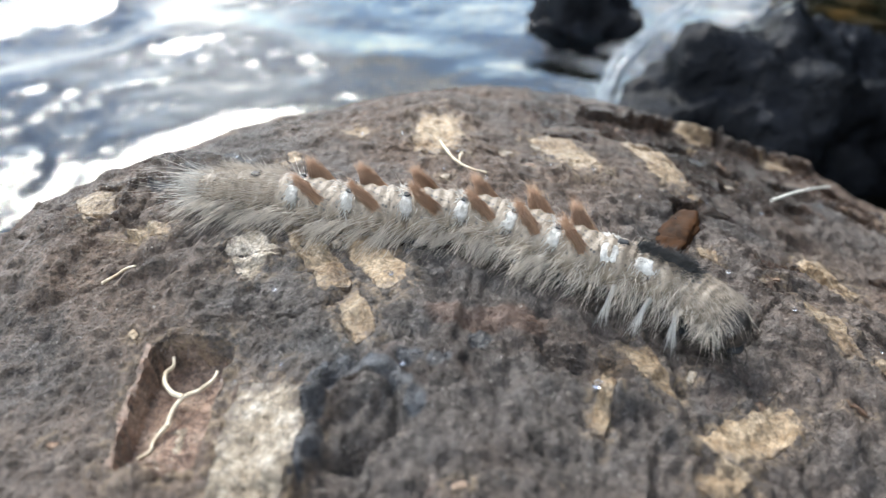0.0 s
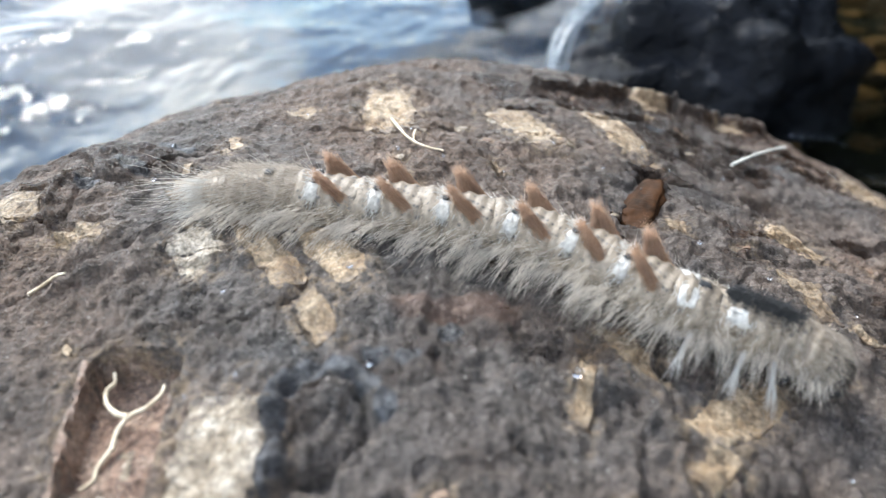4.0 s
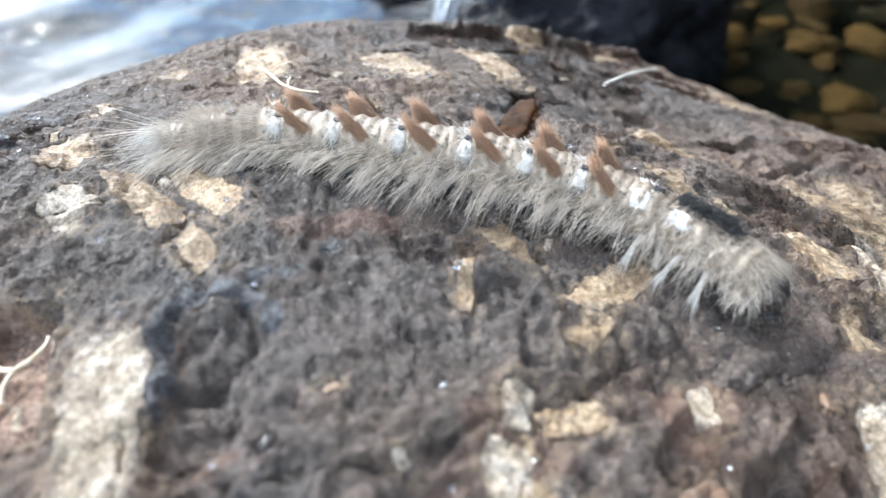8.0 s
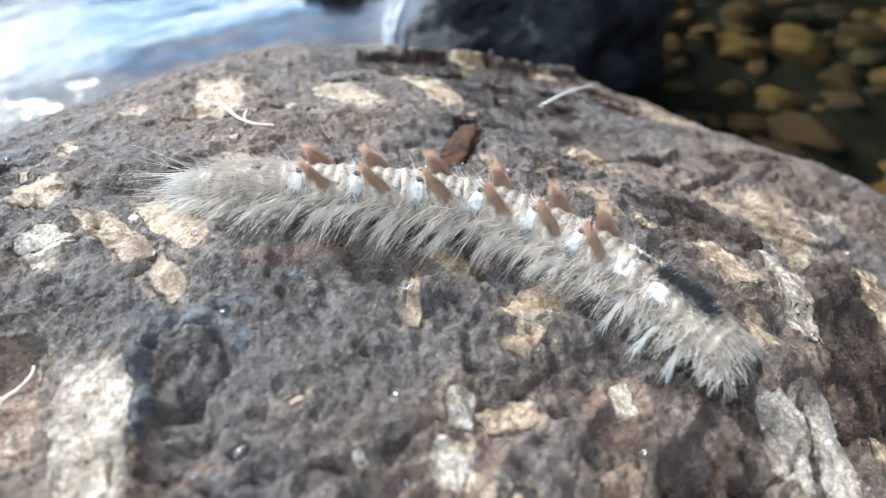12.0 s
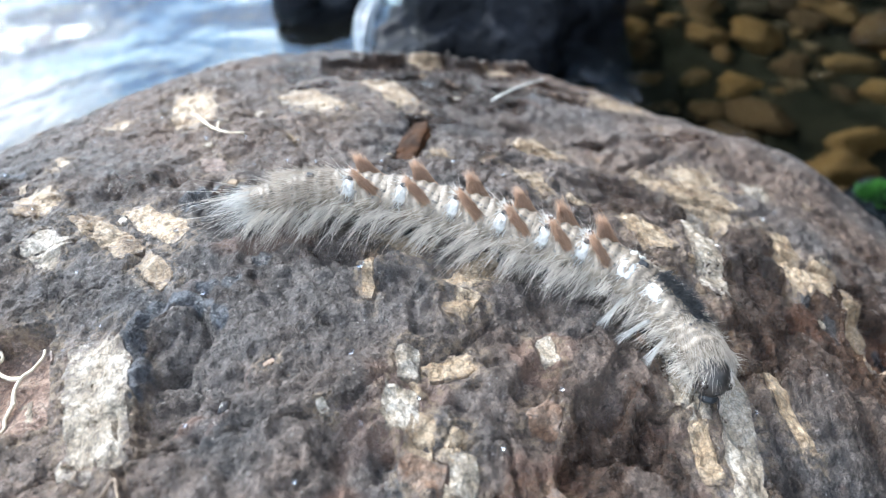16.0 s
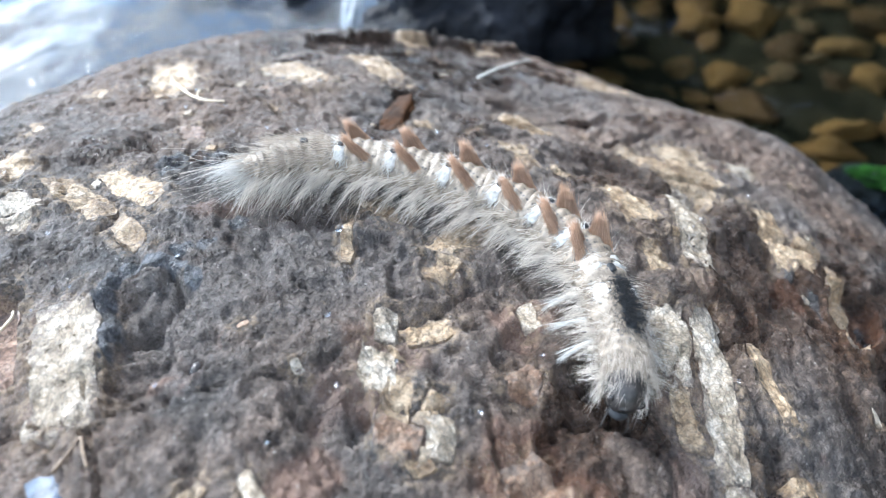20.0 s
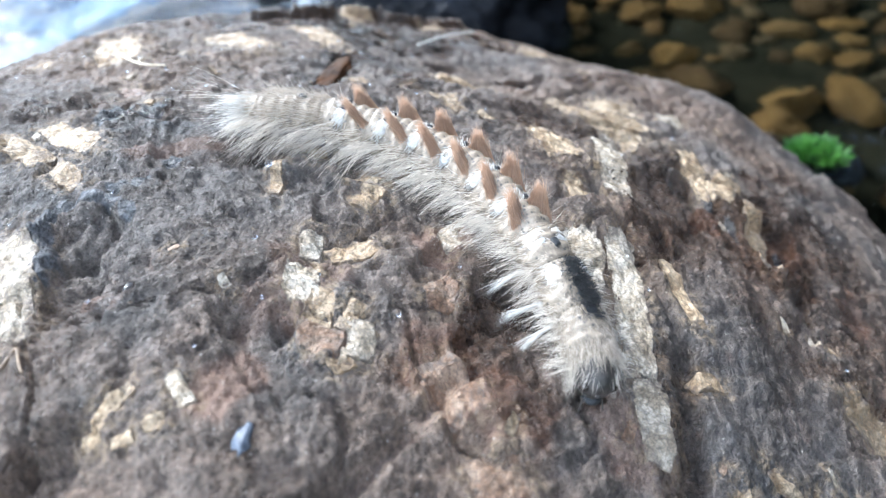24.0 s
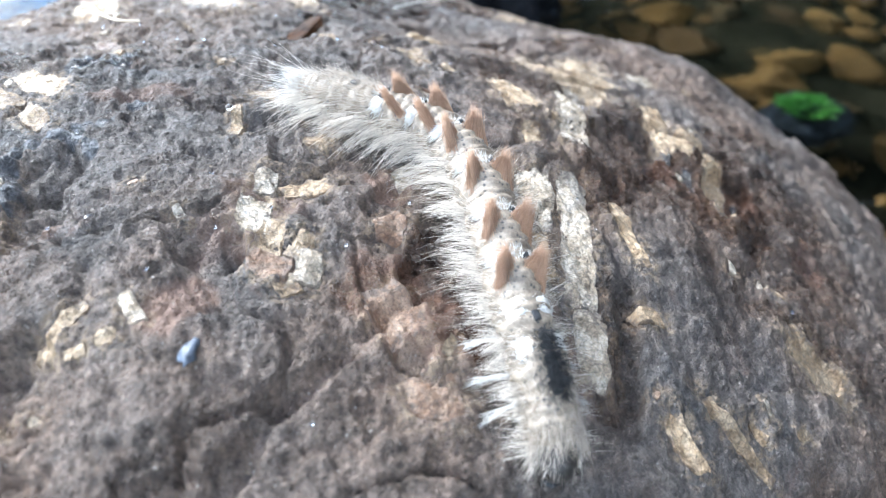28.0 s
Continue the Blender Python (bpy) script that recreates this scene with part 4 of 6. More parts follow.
def legs(seg, radius, sign_x=0.0):
    for sign in (1, -1):
        pts = [(sign_x * MM, sign * 0.45 * radius * MM, -0.7 * radius * MM), ((sign_x + 0.2) * MM, sign * 0.55 * radius * MM, -1.0 * radius * MM), (sign_x * MM, sign * 0.6 * radius * MM, -1.22 * radius * MM)]
        part("leg", tube("leg", pts, 0.62 * MM, BLACK, 8, 0.7), seg, "stubby dark leg")


def pencil(seg, x, sign, radius, seed, way=(-0.25, 0.85, -0.50), length=4.4):
    """A pointed white hair pencil, curved like a claw."""
    rng = np.random.default_rng(seed)
    n = 44
    root = np.array([x, sign * radius * 1.0, -radius * 0.25])
    p = root + rng.normal(size=(n, 3)) * (0.11, 0.04, 0.11)
    tip = root + np.array([way[0], sign * way[1], way[2]]) * length
    d = tip - p
    part("hair_pencil", strands("hair_pencil", p, d, np.linalg.norm(d, axis=1), 0.030, SCALES, 0.0, 0.006, seed, (0.16, 0.0, -0.22), (0.70, 1.0)), seg, "white pointed hair pencil")


def caterpillar():
    root = tagged(new("caterpillar", None), "hairy grey caterpillar with rusty tufts crawling over the boulder", "caterpillar")
    root.location = BASE
    segs = []

    def seg(name, length, radius, material=SKIN, label="", **more):
        ob = part(name, segment_mesh(name, length, radius, material, **more), root, label)
        segs.append(ob)
        return ob

    rng = np.random.default_rng(2)
    # the tail, with long hairs that trail behind
    s = seg("tail_segment", 6.4, 2.1, label="tapered tail segment")
    n = 900
    x, a = rng.uniform(-3.0, 1.8, n), rng.uniform(-130, 130, n)
    p, out = on_body(x, a, 1.7)
    tagged(part("tail_hair", strands("tail_hair", p, out * 0.10 + np.array([-1.0, 0, -0.20]), 4.8, 0.018, SCALES, 0.16, 0.17, 5, None, (0.4, 1.25)), s, "long pale tail hair"), kind="stuff")
    n = 26
    p, out = on_body(rng.uniform(-3.2, -1, n), rng.uniform(-90, 90, n), 1.6)
    tagged(part("long_hair", strands("long_hair", p, out * 0.18 + np.array([-1.0, 0, 0.0]), 9.0, 0.018, FRINGE, 0.10, 0.16, 6), s, "fine long tail hair"), kind="stuff")
    n = 420
    p, out = on_body(rng.uniform(-2.8, 3.0, n), rng.uniform(-80, 80, n), 2.0)
    tagged(part("back_hair", strands("back_hair", p, out * 0.45 + np.array([-1.0, 0, 0.0]), 1.7, 0.016, DOWN, 0.1, 0.3, 17), s, "fine beige hair"), kind="stuff")
    fringe(s, 5.6, 2.0, 300, 10, 4.2, -1.4)
    legs(s, 2.3, -0.8)
    s = seg("rear_segment", 8.6, 2.65, power=4.0)
    fringe(s, 6.4, 2.7, 330, 20, 4.9, -1.3)
    part("dark_spot", scale_patch("dark_spot", -0.3, 0.7, -14, 14, 2.7, BLACK, 3, 1.05), s, "small black spot")
    n = 1000
    p, out = on_body(rng.uniform(-3.8, 3.4, n), rng.uniform(-75, 75, n), 2.65)
    tagged(part("back_hair", strands("back_hair", p, out * 0.5 + np.array([-1.0, 0, 0.0]), 1.7, 0.016, DOWN, 0.1, 0.3, 7), s, "fine beige hair"), kind="stuff")
    belly(s, 7.0, 2.7, 91)
    # six tufted segments
    for k in range(6):
        radius = (2.8, 2.88, 2.95, 2.95, 2.9, 2.85)[k]
        s = seg("tufted_segment", 9.4, radius, power=6.0, folds=8)
        fringe(s, 6.6, radius, 330, 40 + 10 * k, 4.8 - 0.3 * k, -1.15 + 0.15 * k)
        for sign in (1, -1):
            tuft(s, sign, radius, 100 + 2 * k + (sign > 0), 2.45 + 0.15 * (k % 3))
            white_scales(s, -1.75, -0.35, sign * 16, sign * 66, radius, 60 + k, 150)
            back_patch(s, radius, sign, 60 + k)
            part("dark_mark", scale_patch("dark_mark", -1.35, -0.65, sign * 12, sign * 26, radius, BLACK, 70 + k, 1.07), s, "small black mark")
        belly(s, 7.4, radius, 92 + k)
        if 1 <= k <= 4:
            legs(s, radius)
    # the fore body
    s = seg("collar_segment", 7.0, 2.85)
    fringe(s, 6.0, 2.85, 260, 110, 2.7, -0.15)
    belly(s, 6.6, 2.85, 99)
    for sign in (1, -1):
        white_scales(s, -1.3, 0.6, sign * 12, sign * 62, 2.85, 81)
        pencil(s, 1.2, sign, 2.8, 120 + sign)
    part("dark_mark", scale_patch("dark_mark", 0.2, 1.4, -9, 9, 2.85, BLACK, 82, 1.05), s, "small black mark")
    s = seg("banded_segment", 7.6, 2.85)
    fringe(s, 6.4, 2.85, 260, 130, 2.5, 0.1)
    part("black_band", scale_patch("black_band", -2.4, 2.6, -15, 15, 2.82, BLACK, 83, 1.02), s, "velvety black band")
    n = 760
    p, out = on_body(rng.uniform(-2.6, 2.8, n), rng.normal(0, 14, n), 2.84)
    tagged(part("band_hair", strands("band_hair", p, out * 0.7 + np.array([0.6, 0, 0]), 1.0, 0.034, BLACK, 0.0, 0.3, 8), s, "short black hair"), kind="stuff")
    for sign in (1, -1):
        white_scales(s, -2.2, 0.2, sign * 24, sign * 62, 2.85, 84)
        pencil(s, 0.4, sign, 2.8, 140 + sign)
        pencil(s, 3.0, sign, 2.7, 150 + sign, (0.05, 0.85, -0.55), 4.6)
    legs(s, 2.8)
    belly(s, 7.2, 2.85, 100)
    s = seg("neck_segment", 6.8, 2.6)
    fringe(s, 5.6, 2.6, 260, 160, 2.1, 0.1)
    n = 900
    x = rng.uniform(-2.5, 3.0, n)
    p, out = on_body(x, (np.where(x < -0.8, 18, 0) + rng.uniform(0, 85, n)) * rng.choice((-1, 1), n), 2.6)
    tagged(part("collar_hair", strands("collar_hair", p, out * 0.16 + np.array([0.9, 0, -0.15]), 1.9, 0.018, DOWN, 0.30, 0.16, 9), s, "dense beige collar hair"), kind="stuff")
    part("black_band", scale_patch("black_band", -3.2, -1.2, -13, 13, 2.56, BLACK, 85, 1.05), s, "velvety black band")
    n = 150
    p, out = on_body(rng.uniform(-3.0, -0.9, n), rng.normal(0, 11, n), 2.62)
    tagged(part("band_hair", strands("band_hair", p, out * 0.6 + np.array([0.7, 0, 0]), 1.0, 0.030, BLACK, 0.0, 0.3, 18), s, "short black hair"), kind="stuff")
    legs(s, 2.55, 0.5)
    s = seg("head", 4.6, 2.0, HEAD, "dark mottled head capsule", folds=1, power=2.2, squash=1.05)
    n = 420
    p, out = on_body(rng.uniform(-2.2, 0.2, n), rng.uniform(-115, 115, n), 1.92)
    tagged(part("face_hair", strands("face_hair", p, out * 0.25 + np.array([0.8, 0, -0.25]), 2.5, 0.018, FRINGE, 0.50, 0.18, 12), s, "pale hair over the face"), kind="stuff")
    for sign in (1, -1):
        part("eye_spot", lump("eye_spot", BEAD, 0.0005, (1, 1, 1), 1, 0.05, 2), s, "glossy black eye cluster", pose(1.35 * MM, sign * 1.4 * MM, 0.4 * MM))
        feeler = [(2.0 * MM, sign * 1.0 * MM, -1.0 * MM), (2.9 * MM, sign * 1.2 * MM, -1.7 * MM), (3.4 * MM, sign * 1.1 * MM, -2.7 * MM)]
        part("feeler", tube("feeler", feeler, 0.10 * MM, HEAD, 5, 0.3), s, "thin dark feeler")
    part("mouth", lump("mouth", BLACK, 0.0009, (0.8, 1.1, 0.7), 2, 0.2), s, "black mouthparts", pose(1.9 * MM, 0, -1.2 * MM))
    return segs


SEGMENTS = caterpillar()


# ---- the boulder and the small things on it ----
rock = boulder()


def crystals():
    for n, (x, y, l, w, a, material) in enumerate(CRYSTALS):
        part("crystal", crystal_mesh(x, y, l, w, a, material or TAN, 200 + n), rock)


crystals()


def litter():
    curl = [over(-23.4, 40.4, 0.6), over(-23.2, 41.8, 0.9), over(-22.4, 42.9, 1.2), over(-21.2, 43.2, 1.5), over(-20.2, 44.2, 1.6), over(-20.1, 45.2, 1.5)]
    root = tagged(new("curled_fibre", tube("curled_fibre", curl, 0.00024, FIBRE)), "curled cream root fibre lying in a pit of the boulder", "fibre")
    part("side_fibre", tube("side_fibre", [over(-22.6, 42.8, 1.2), over(-23.6, 43.2, 1.3), over(-24.6, 44.3, 1.4), over(-24.9, 45.5, 1.4), over(-24.3, 46.0, 1.7), over(-24.5, 46.9, 1.8)], 0.00026, FIBRE), root)
    part("fibre_tip", tube("fibre_tip", [over(-23.4, 40.5, 0.6), over(-24.2, 39.2, 0.4), over(-24.3, 38.2, 0.3), over(-25.2, 37.6, 0.3)], 0.00024, FIBRE), root)
    stem = [over(-0.4, 90.0, 0.4), over(0.4, 86.4, 0.6), over(1.6, 82.6, 0.7), over(3.4, 80.6, 0.5), over(5.6, 79.9, 0.2)]
    ob = tagged(new("root_stem", tube("root_stem", stem, 0.00024, FIBRE)), "thin cream stem on a pale crystal", "stem")
    part("side_stem", tube("side_stem", [over(2.6, 86.6, 0.3), over(2.2, 83.8, 0.5), over(2.2, 81.8, 0.5)], 0.0002, FIBRE), ob)
    loop = [over(-34.6, 56.5, 0.3), over(-33.7, 57.8, 0.6), over(-32.6, 58.3, 0.7), over(-31.2, 57.6, 0.3)]
    tagged(new("curled_fibre", tube("curled_fibre", loop, 0.0002, FIBRE)), "short curled pale fibre on the boulder", "fibre")
    near, far = Vector(over(50.8, 93.7, 1.2)), Vector(over(71.5, 113.4, 1.4))
    straw = [near.lerp(far, k) + Vector((0, 0, 0.5 * MM * math.sin(math.pi * k))) for k in (0.0, 0.34, 0.68, 1.0)]
    tagged(new("straw", tube("straw", straw, 0.00027, STRAW, 8, 0.8)), "short pale straw lying on the boulder", "straw")
    bark = lump("bark_flake", WETBROWN, 0.0078, (1.0, 0.30, 0.11), 6, 0.3, 4, 1.2)
    ob = tagged(new("bark_flake", bark), "wet dark brown bark flake in a hollow", "bark")
    ob.matrix_basis = Matrix.Translation(over(29.0, 73.0, 1.0)) @ pose(0, 0, 0, -8, 8, 57)
    chip = lump("glassy_chip", CHIP, 0.0012, (1.3, 0.55, 0.3), 3, 1.0, 2, 1.6)
    tagged(new("glassy_chip", chip), "small blue-grey glassy chip on the boulder", "chip").matrix_basis = Matrix.Translation(over(2.6, 10.6, 0.25)) @ pose(0, 0, 0, 0, 0, 60)
    shard = lump("quartz_shard", CHIP, 0.0021, (0.85, 1.0, 0.26), 8, 0.7, 2, 1.4)
    tagged(new("quartz_shard", shard), "bluish white quartz shard beside a twig", "shard").matrix_basis = Matrix.Translation(over(-16.2, 22.4, 0.1))
    twig = [over(-15.6, 23.6, 0.35), over(-14.4, 24.6, 0.4), over(-13.2, 25.4, 0.35), over(-13.0, 23.8, 0.3), over(-12.8, 22.6, 0.2)]
    tagged(new("twig", tube("twig", twig, 0.00022, TWIG)), "bent dry brown twig on the boulder", "twig")
    for x, y, r in ((-3.7, 29.9, 0.75), (12.8, 63.5, 0.4)):
        tagged(new("seed", lump("seed", BEAD, r * MM, (1.3, 0.8, 0.7), 5, 0.1, 3)), "tiny glossy black seed in a pit", "seed").matrix_basis = Matrix.Translation(over(x, y, 0.3)) @ pose(0, 0, 0, 0, 0, 60)
    drop = Net("water drop").done(Base_Color=(0.95, 0.97, 1.0), Roughness=0.02, IOR=1.33, Transmission_Weight=1.0)
    r = random.Random(12)
    spots = [(80.0, 110.0, 0.9), (13.0, 42.0, 0.5), (21.0, 55.0, 0.3)] + [(r.uniform(-30, 80), r.uniform(0, 100), r.uniform(0.14, 0.30)) for _ in range(70)]
    ball = lump("droplet", drop, 1.0, (1, 1, 0.7), 1, 0.04, 2)
    for x, y, size in spots:
        ob = tagged(new("droplet", ball), "tiny clear water droplet on the boulder", "droplet", "droplets on the boulder")
        ob.matrix_basis = Matrix.Translation(over(x, y, size * 0.35 + 0.1)) @ Matrix.Scale(size * MM, 4)


litter()


def place(x, y, z, rx, ry, rz):
    """A segment's pose in the caterpillar's space, from millimetres and degrees in the world."""
    return Matrix.Translation(-BASE) @ pose(x * MM, y * MM, z * MM, rx, ry, rz)


def motions():
    walk(water, [(0.0, pose(0, 0, -0.045)), (14.0, pose(1.5, 0, -0.045)), (28.0, pose(3.0, 0, -0.045))])
    walk(SEGMENTS[0], [(t, place(*p)) for t, *p in (
        (0, -24.09, 67.39, 30.74, 1.3, -3.2, -14.3), (0.5, -23.96, 67.31, 30.7, 1.5, -4, -4.1), (1, -23.61, 66.59, 30.63, 1.9, -4.9, -0.3), (1.5, -22.55, 65.51, 30.55, 2.1, -5.2, -3.6),
        (2, -20.85, 65.07, 30.53, 1.9, -5.1, 4.3), (2.5, -19.36, 64.7, 30.53, 1.5, -4.6, -0.5), (4.5, -15.57, 65.03, 30.51, -0.1, -3.8, -7.4), (5, -13.72, 64.51, 30.49, -0.7, -3.1, -9.4),
        (5.5, -11.43, 63.3, 30.5, -1.6, -2.6, -20.8), (6, -11.22, 64.23, 30.47, -1.9, -2.3, -14.4), (6.5, -11.18, 64.44, 30.45, -2, -2.4, -14.3), (7, -11.01, 64.18, 30.43, -2, -2.9, -17.1),
        (7.5, -9.78, 63.76, 30.38, -2.6, -3.1, -20), (8, -8.04, 64.28, 30.27, -3.2, -2.1, -9.8), (8.5, -5.48, 62.96, 30.24, -4.6, -2.5, -26.4), (9, -4.12, 63.25, 30.14, -5.5, -2.4, -29.4),
        (9.5, -3.75, 63.48, 30.09, -5.7, -2.3, -28.2), (10, -3.74, 63.73, 30.06, -5.7, -2.3, -25.8), (10.5, -3.73, 63.38, 30.07, -5.6, -2.6, -25.7), (11, -3.39, 62.13, 30.13, -5.4, -3, -27.2),
        (11.5, -2.78, 60.88, 30.15, -5.1, -3.4, -27.8), (13.5, 1.26, 57.23, 30.1, -3.9, -1.5, -4.7), (14, 1.75, 56.28, 30.06, -3.1, -1.5, 1.8), (14.5, 3.16, 55.46, 30, -1.9, -0.3, 12.3),
        (15, 4.45, 54.13, 29.95, -2.3, -0.2, 1.1), (15.5, 5.85, 53.65, 29.88, -2.8, 0.6, -6), (16, 6.38, 53.9, 29.82, -2.6, 1.1, -2.6), (16.5, 6.81, 54.11, 29.78, -2.5, 1.5, -0.5),
        (17, 6.8, 54.06, 29.78, -2.5, 1.5, -1.2), (17.5, 6.83, 53.83, 29.79, -2.5, 1.5, -1.8), (18, 6.87, 53.58, 29.8, -2.2, 1.6, -1.1), (18.5, 6.88, 53.27, 29.81, -2, 1.5, -0.6),
        (19, 6.93, 52.97, 29.8, -1.7, 1.4, 0.8), (19.5, 7.13, 52.73, 29.75, -1.5, 1.2, 1.3), (20, 7.82, 52.71, 29.65, -1, 1.5, 4.5), (20.5, 9.62, 52.85, 29.45, -0.5, 2.8, 8.4),
        (21, 10.64, 52.16, 29.31, -1.9, 3, -4.7), (21.5, 11.45, 52.41, 29.2, -2.5, 3.3, -8.5), (22, 11.88, 52.83, 29.13, -2.6, 3.5, -7.4), (22.5, 12.13, 52.62, 29.09, -3.1, 3.3, -11.9),
        (24.5, 16.29, 50.08, 28.5, -6, 4.9, -36.4), (25, 17.01, 49.79, 28.35, -6.3, 4.8, -38.5), (25.5, 18.7, 49.44, 28, -5.6, 5.8, -33.8), (26, 19.9, 47.53, 27.71, -6, 6.1, -39),
        (26.5, 20.87, 45.77, 27.45, -6.7, 6.1, -45.9), (27, 21.46, 45.11, 27.25, -6.4, 6, -44.5), (27.5, 22.7, 43.98, 26.88, -3.6, 7.1, -31.9), (28, 23.78, 40.4, 26.4, -6.5, 6.6, -51.1),)])
    walk(SEGMENTS[1], [(t, place(*p)) for t, *p in (
        (0, -20.04, 66.32, 30.98, 0.7, -1.1, -15.2), (0.5, -19.78, 66.95, 30.99, 0.5, -1.3, -6.5), (1, -19.43, 66.43, 30.98, 0.7, -1.6, -4.8), (1.5, -18.39, 65.09, 30.94, 0.9, -2, -7.3),
        (2, -16.67, 65.36, 30.91, 0.4, -1.8, 2), (2.5, -15.17, 64.7, 30.88, 0, -1.7, 0.7), (4.5, -11.45, 64.28, 30.78, -1.8, -1, -13.5), (5, -9.57, 63.88, 30.72, -2.4, -0.5, -9),
        (5.5, -7.51, 61.79, 30.72, -3, -0.9, -20.6), (6, -7.17, 63.14, 30.64, -3.5, -0.2, -16.2), (6.5, -7.13, 63.34, 30.63, -3.6, -0.2, -16.5), (7, -7.02, 62.91, 30.64, -3.6, -0.5, -18.3),
        (7.5, -5.85, 62.3, 30.61, -4, -0.7, -20.4), (8, -3.9, 63.63, 30.4, -4.9, 0.8, -10.5), (8.5, -1.71, 61.13, 30.44, -5.6, -0.4, -24.3), (9, -0.5, 61.13, 30.35, -6.3, -0.8, -31),
        (9.5, -0.05, 61.5, 30.28, -6.5, -0.4, -27.9), (10, 0.03, 61.9, 30.24, -6.7, -0.2, -26.1), (10.5, 0.03, 61.52, 30.27, -6.5, -0.4, -27.1), (11, 0.36, 60.26, 30.35, -6.1, -0.4, -25.9),
        (11.5, 0.97, 59.01, 30.4, -5.8, -0.4, -24.7), (13.5, 5.42, 56.73, 30.17, -4.8, 2.5, -9.8), (14, 5.93, 56.06, 30.16, -4.3, 2.6, -7.7), (14.5, 7.31, 56.11, 30, -3.2, 3.7, 2.7),
        (15, 8.65, 54.2, 29.94, -2.5, 4.2, 0), (15.5, 10, 53.06, 29.8, -3.1, 4.7, -10.4), (16, 10.56, 53.5, 29.7, -3.3, 5.1, -9.6), (16.5, 11, 53.84, 29.63, -3.2, 5.4, -8.1),
        (17, 10.99, 53.73, 29.63, -3.3, 5.3, -8.8), (17.5, 11.01, 53.49, 29.64, -3.1, 5.4, -8.7), (18, 11.05, 53.3, 29.64, -2.9, 5.5, -7.6), (18.5, 11.07, 53.02, 29.64, -2.7, 5.6, -7.3),
        (19, 11.12, 52.84, 29.64, -2.4, 5.6, -5.7), (19.5, 11.32, 52.58, 29.62, -2.3, 5.6, -6.5), (20, 12.01, 52.69, 29.51, -2.3, 5.7, -6.1), (20.5, 13.8, 53.23, 29.21, -1.7, 6.6, -1.1),
        (21, 14.81, 51.74, 29.06, -1.9, 6.9, -7.5), (21.5, 15.56, 51.57, 28.93, -3.1, 6.9, -15.3), (22, 15.99, 52.01, 28.85, -3.5, 7.1, -16.7), (22.5, 16.19, 51.59, 28.82, -3.6, 7.1, -18),
        (24.5, 19.63, 47.56, 28.09, -5.7, 8.1, -38), (25, 20.24, 47.15, 27.95, -6.1, 8.1, -40.1), (25.5, 22.1, 47.01, 27.55, -6, 8.4, -38.5), (26, 23.15, 44.91, 27.24, -5.4, 9, -38.8),
        (26.5, 23.74, 42.74, 26.98, -6.4, 8.9, -47.1), (27, 24.35, 42.1, 26.8, -6.4, 8.9, -47.6), (27.5, 26.19, 41.7, 26.36, -4.3, 9.8, -37.1), (28, 26.44, 37.19, 25.9, -5.3, 9.9, -48.6),)])
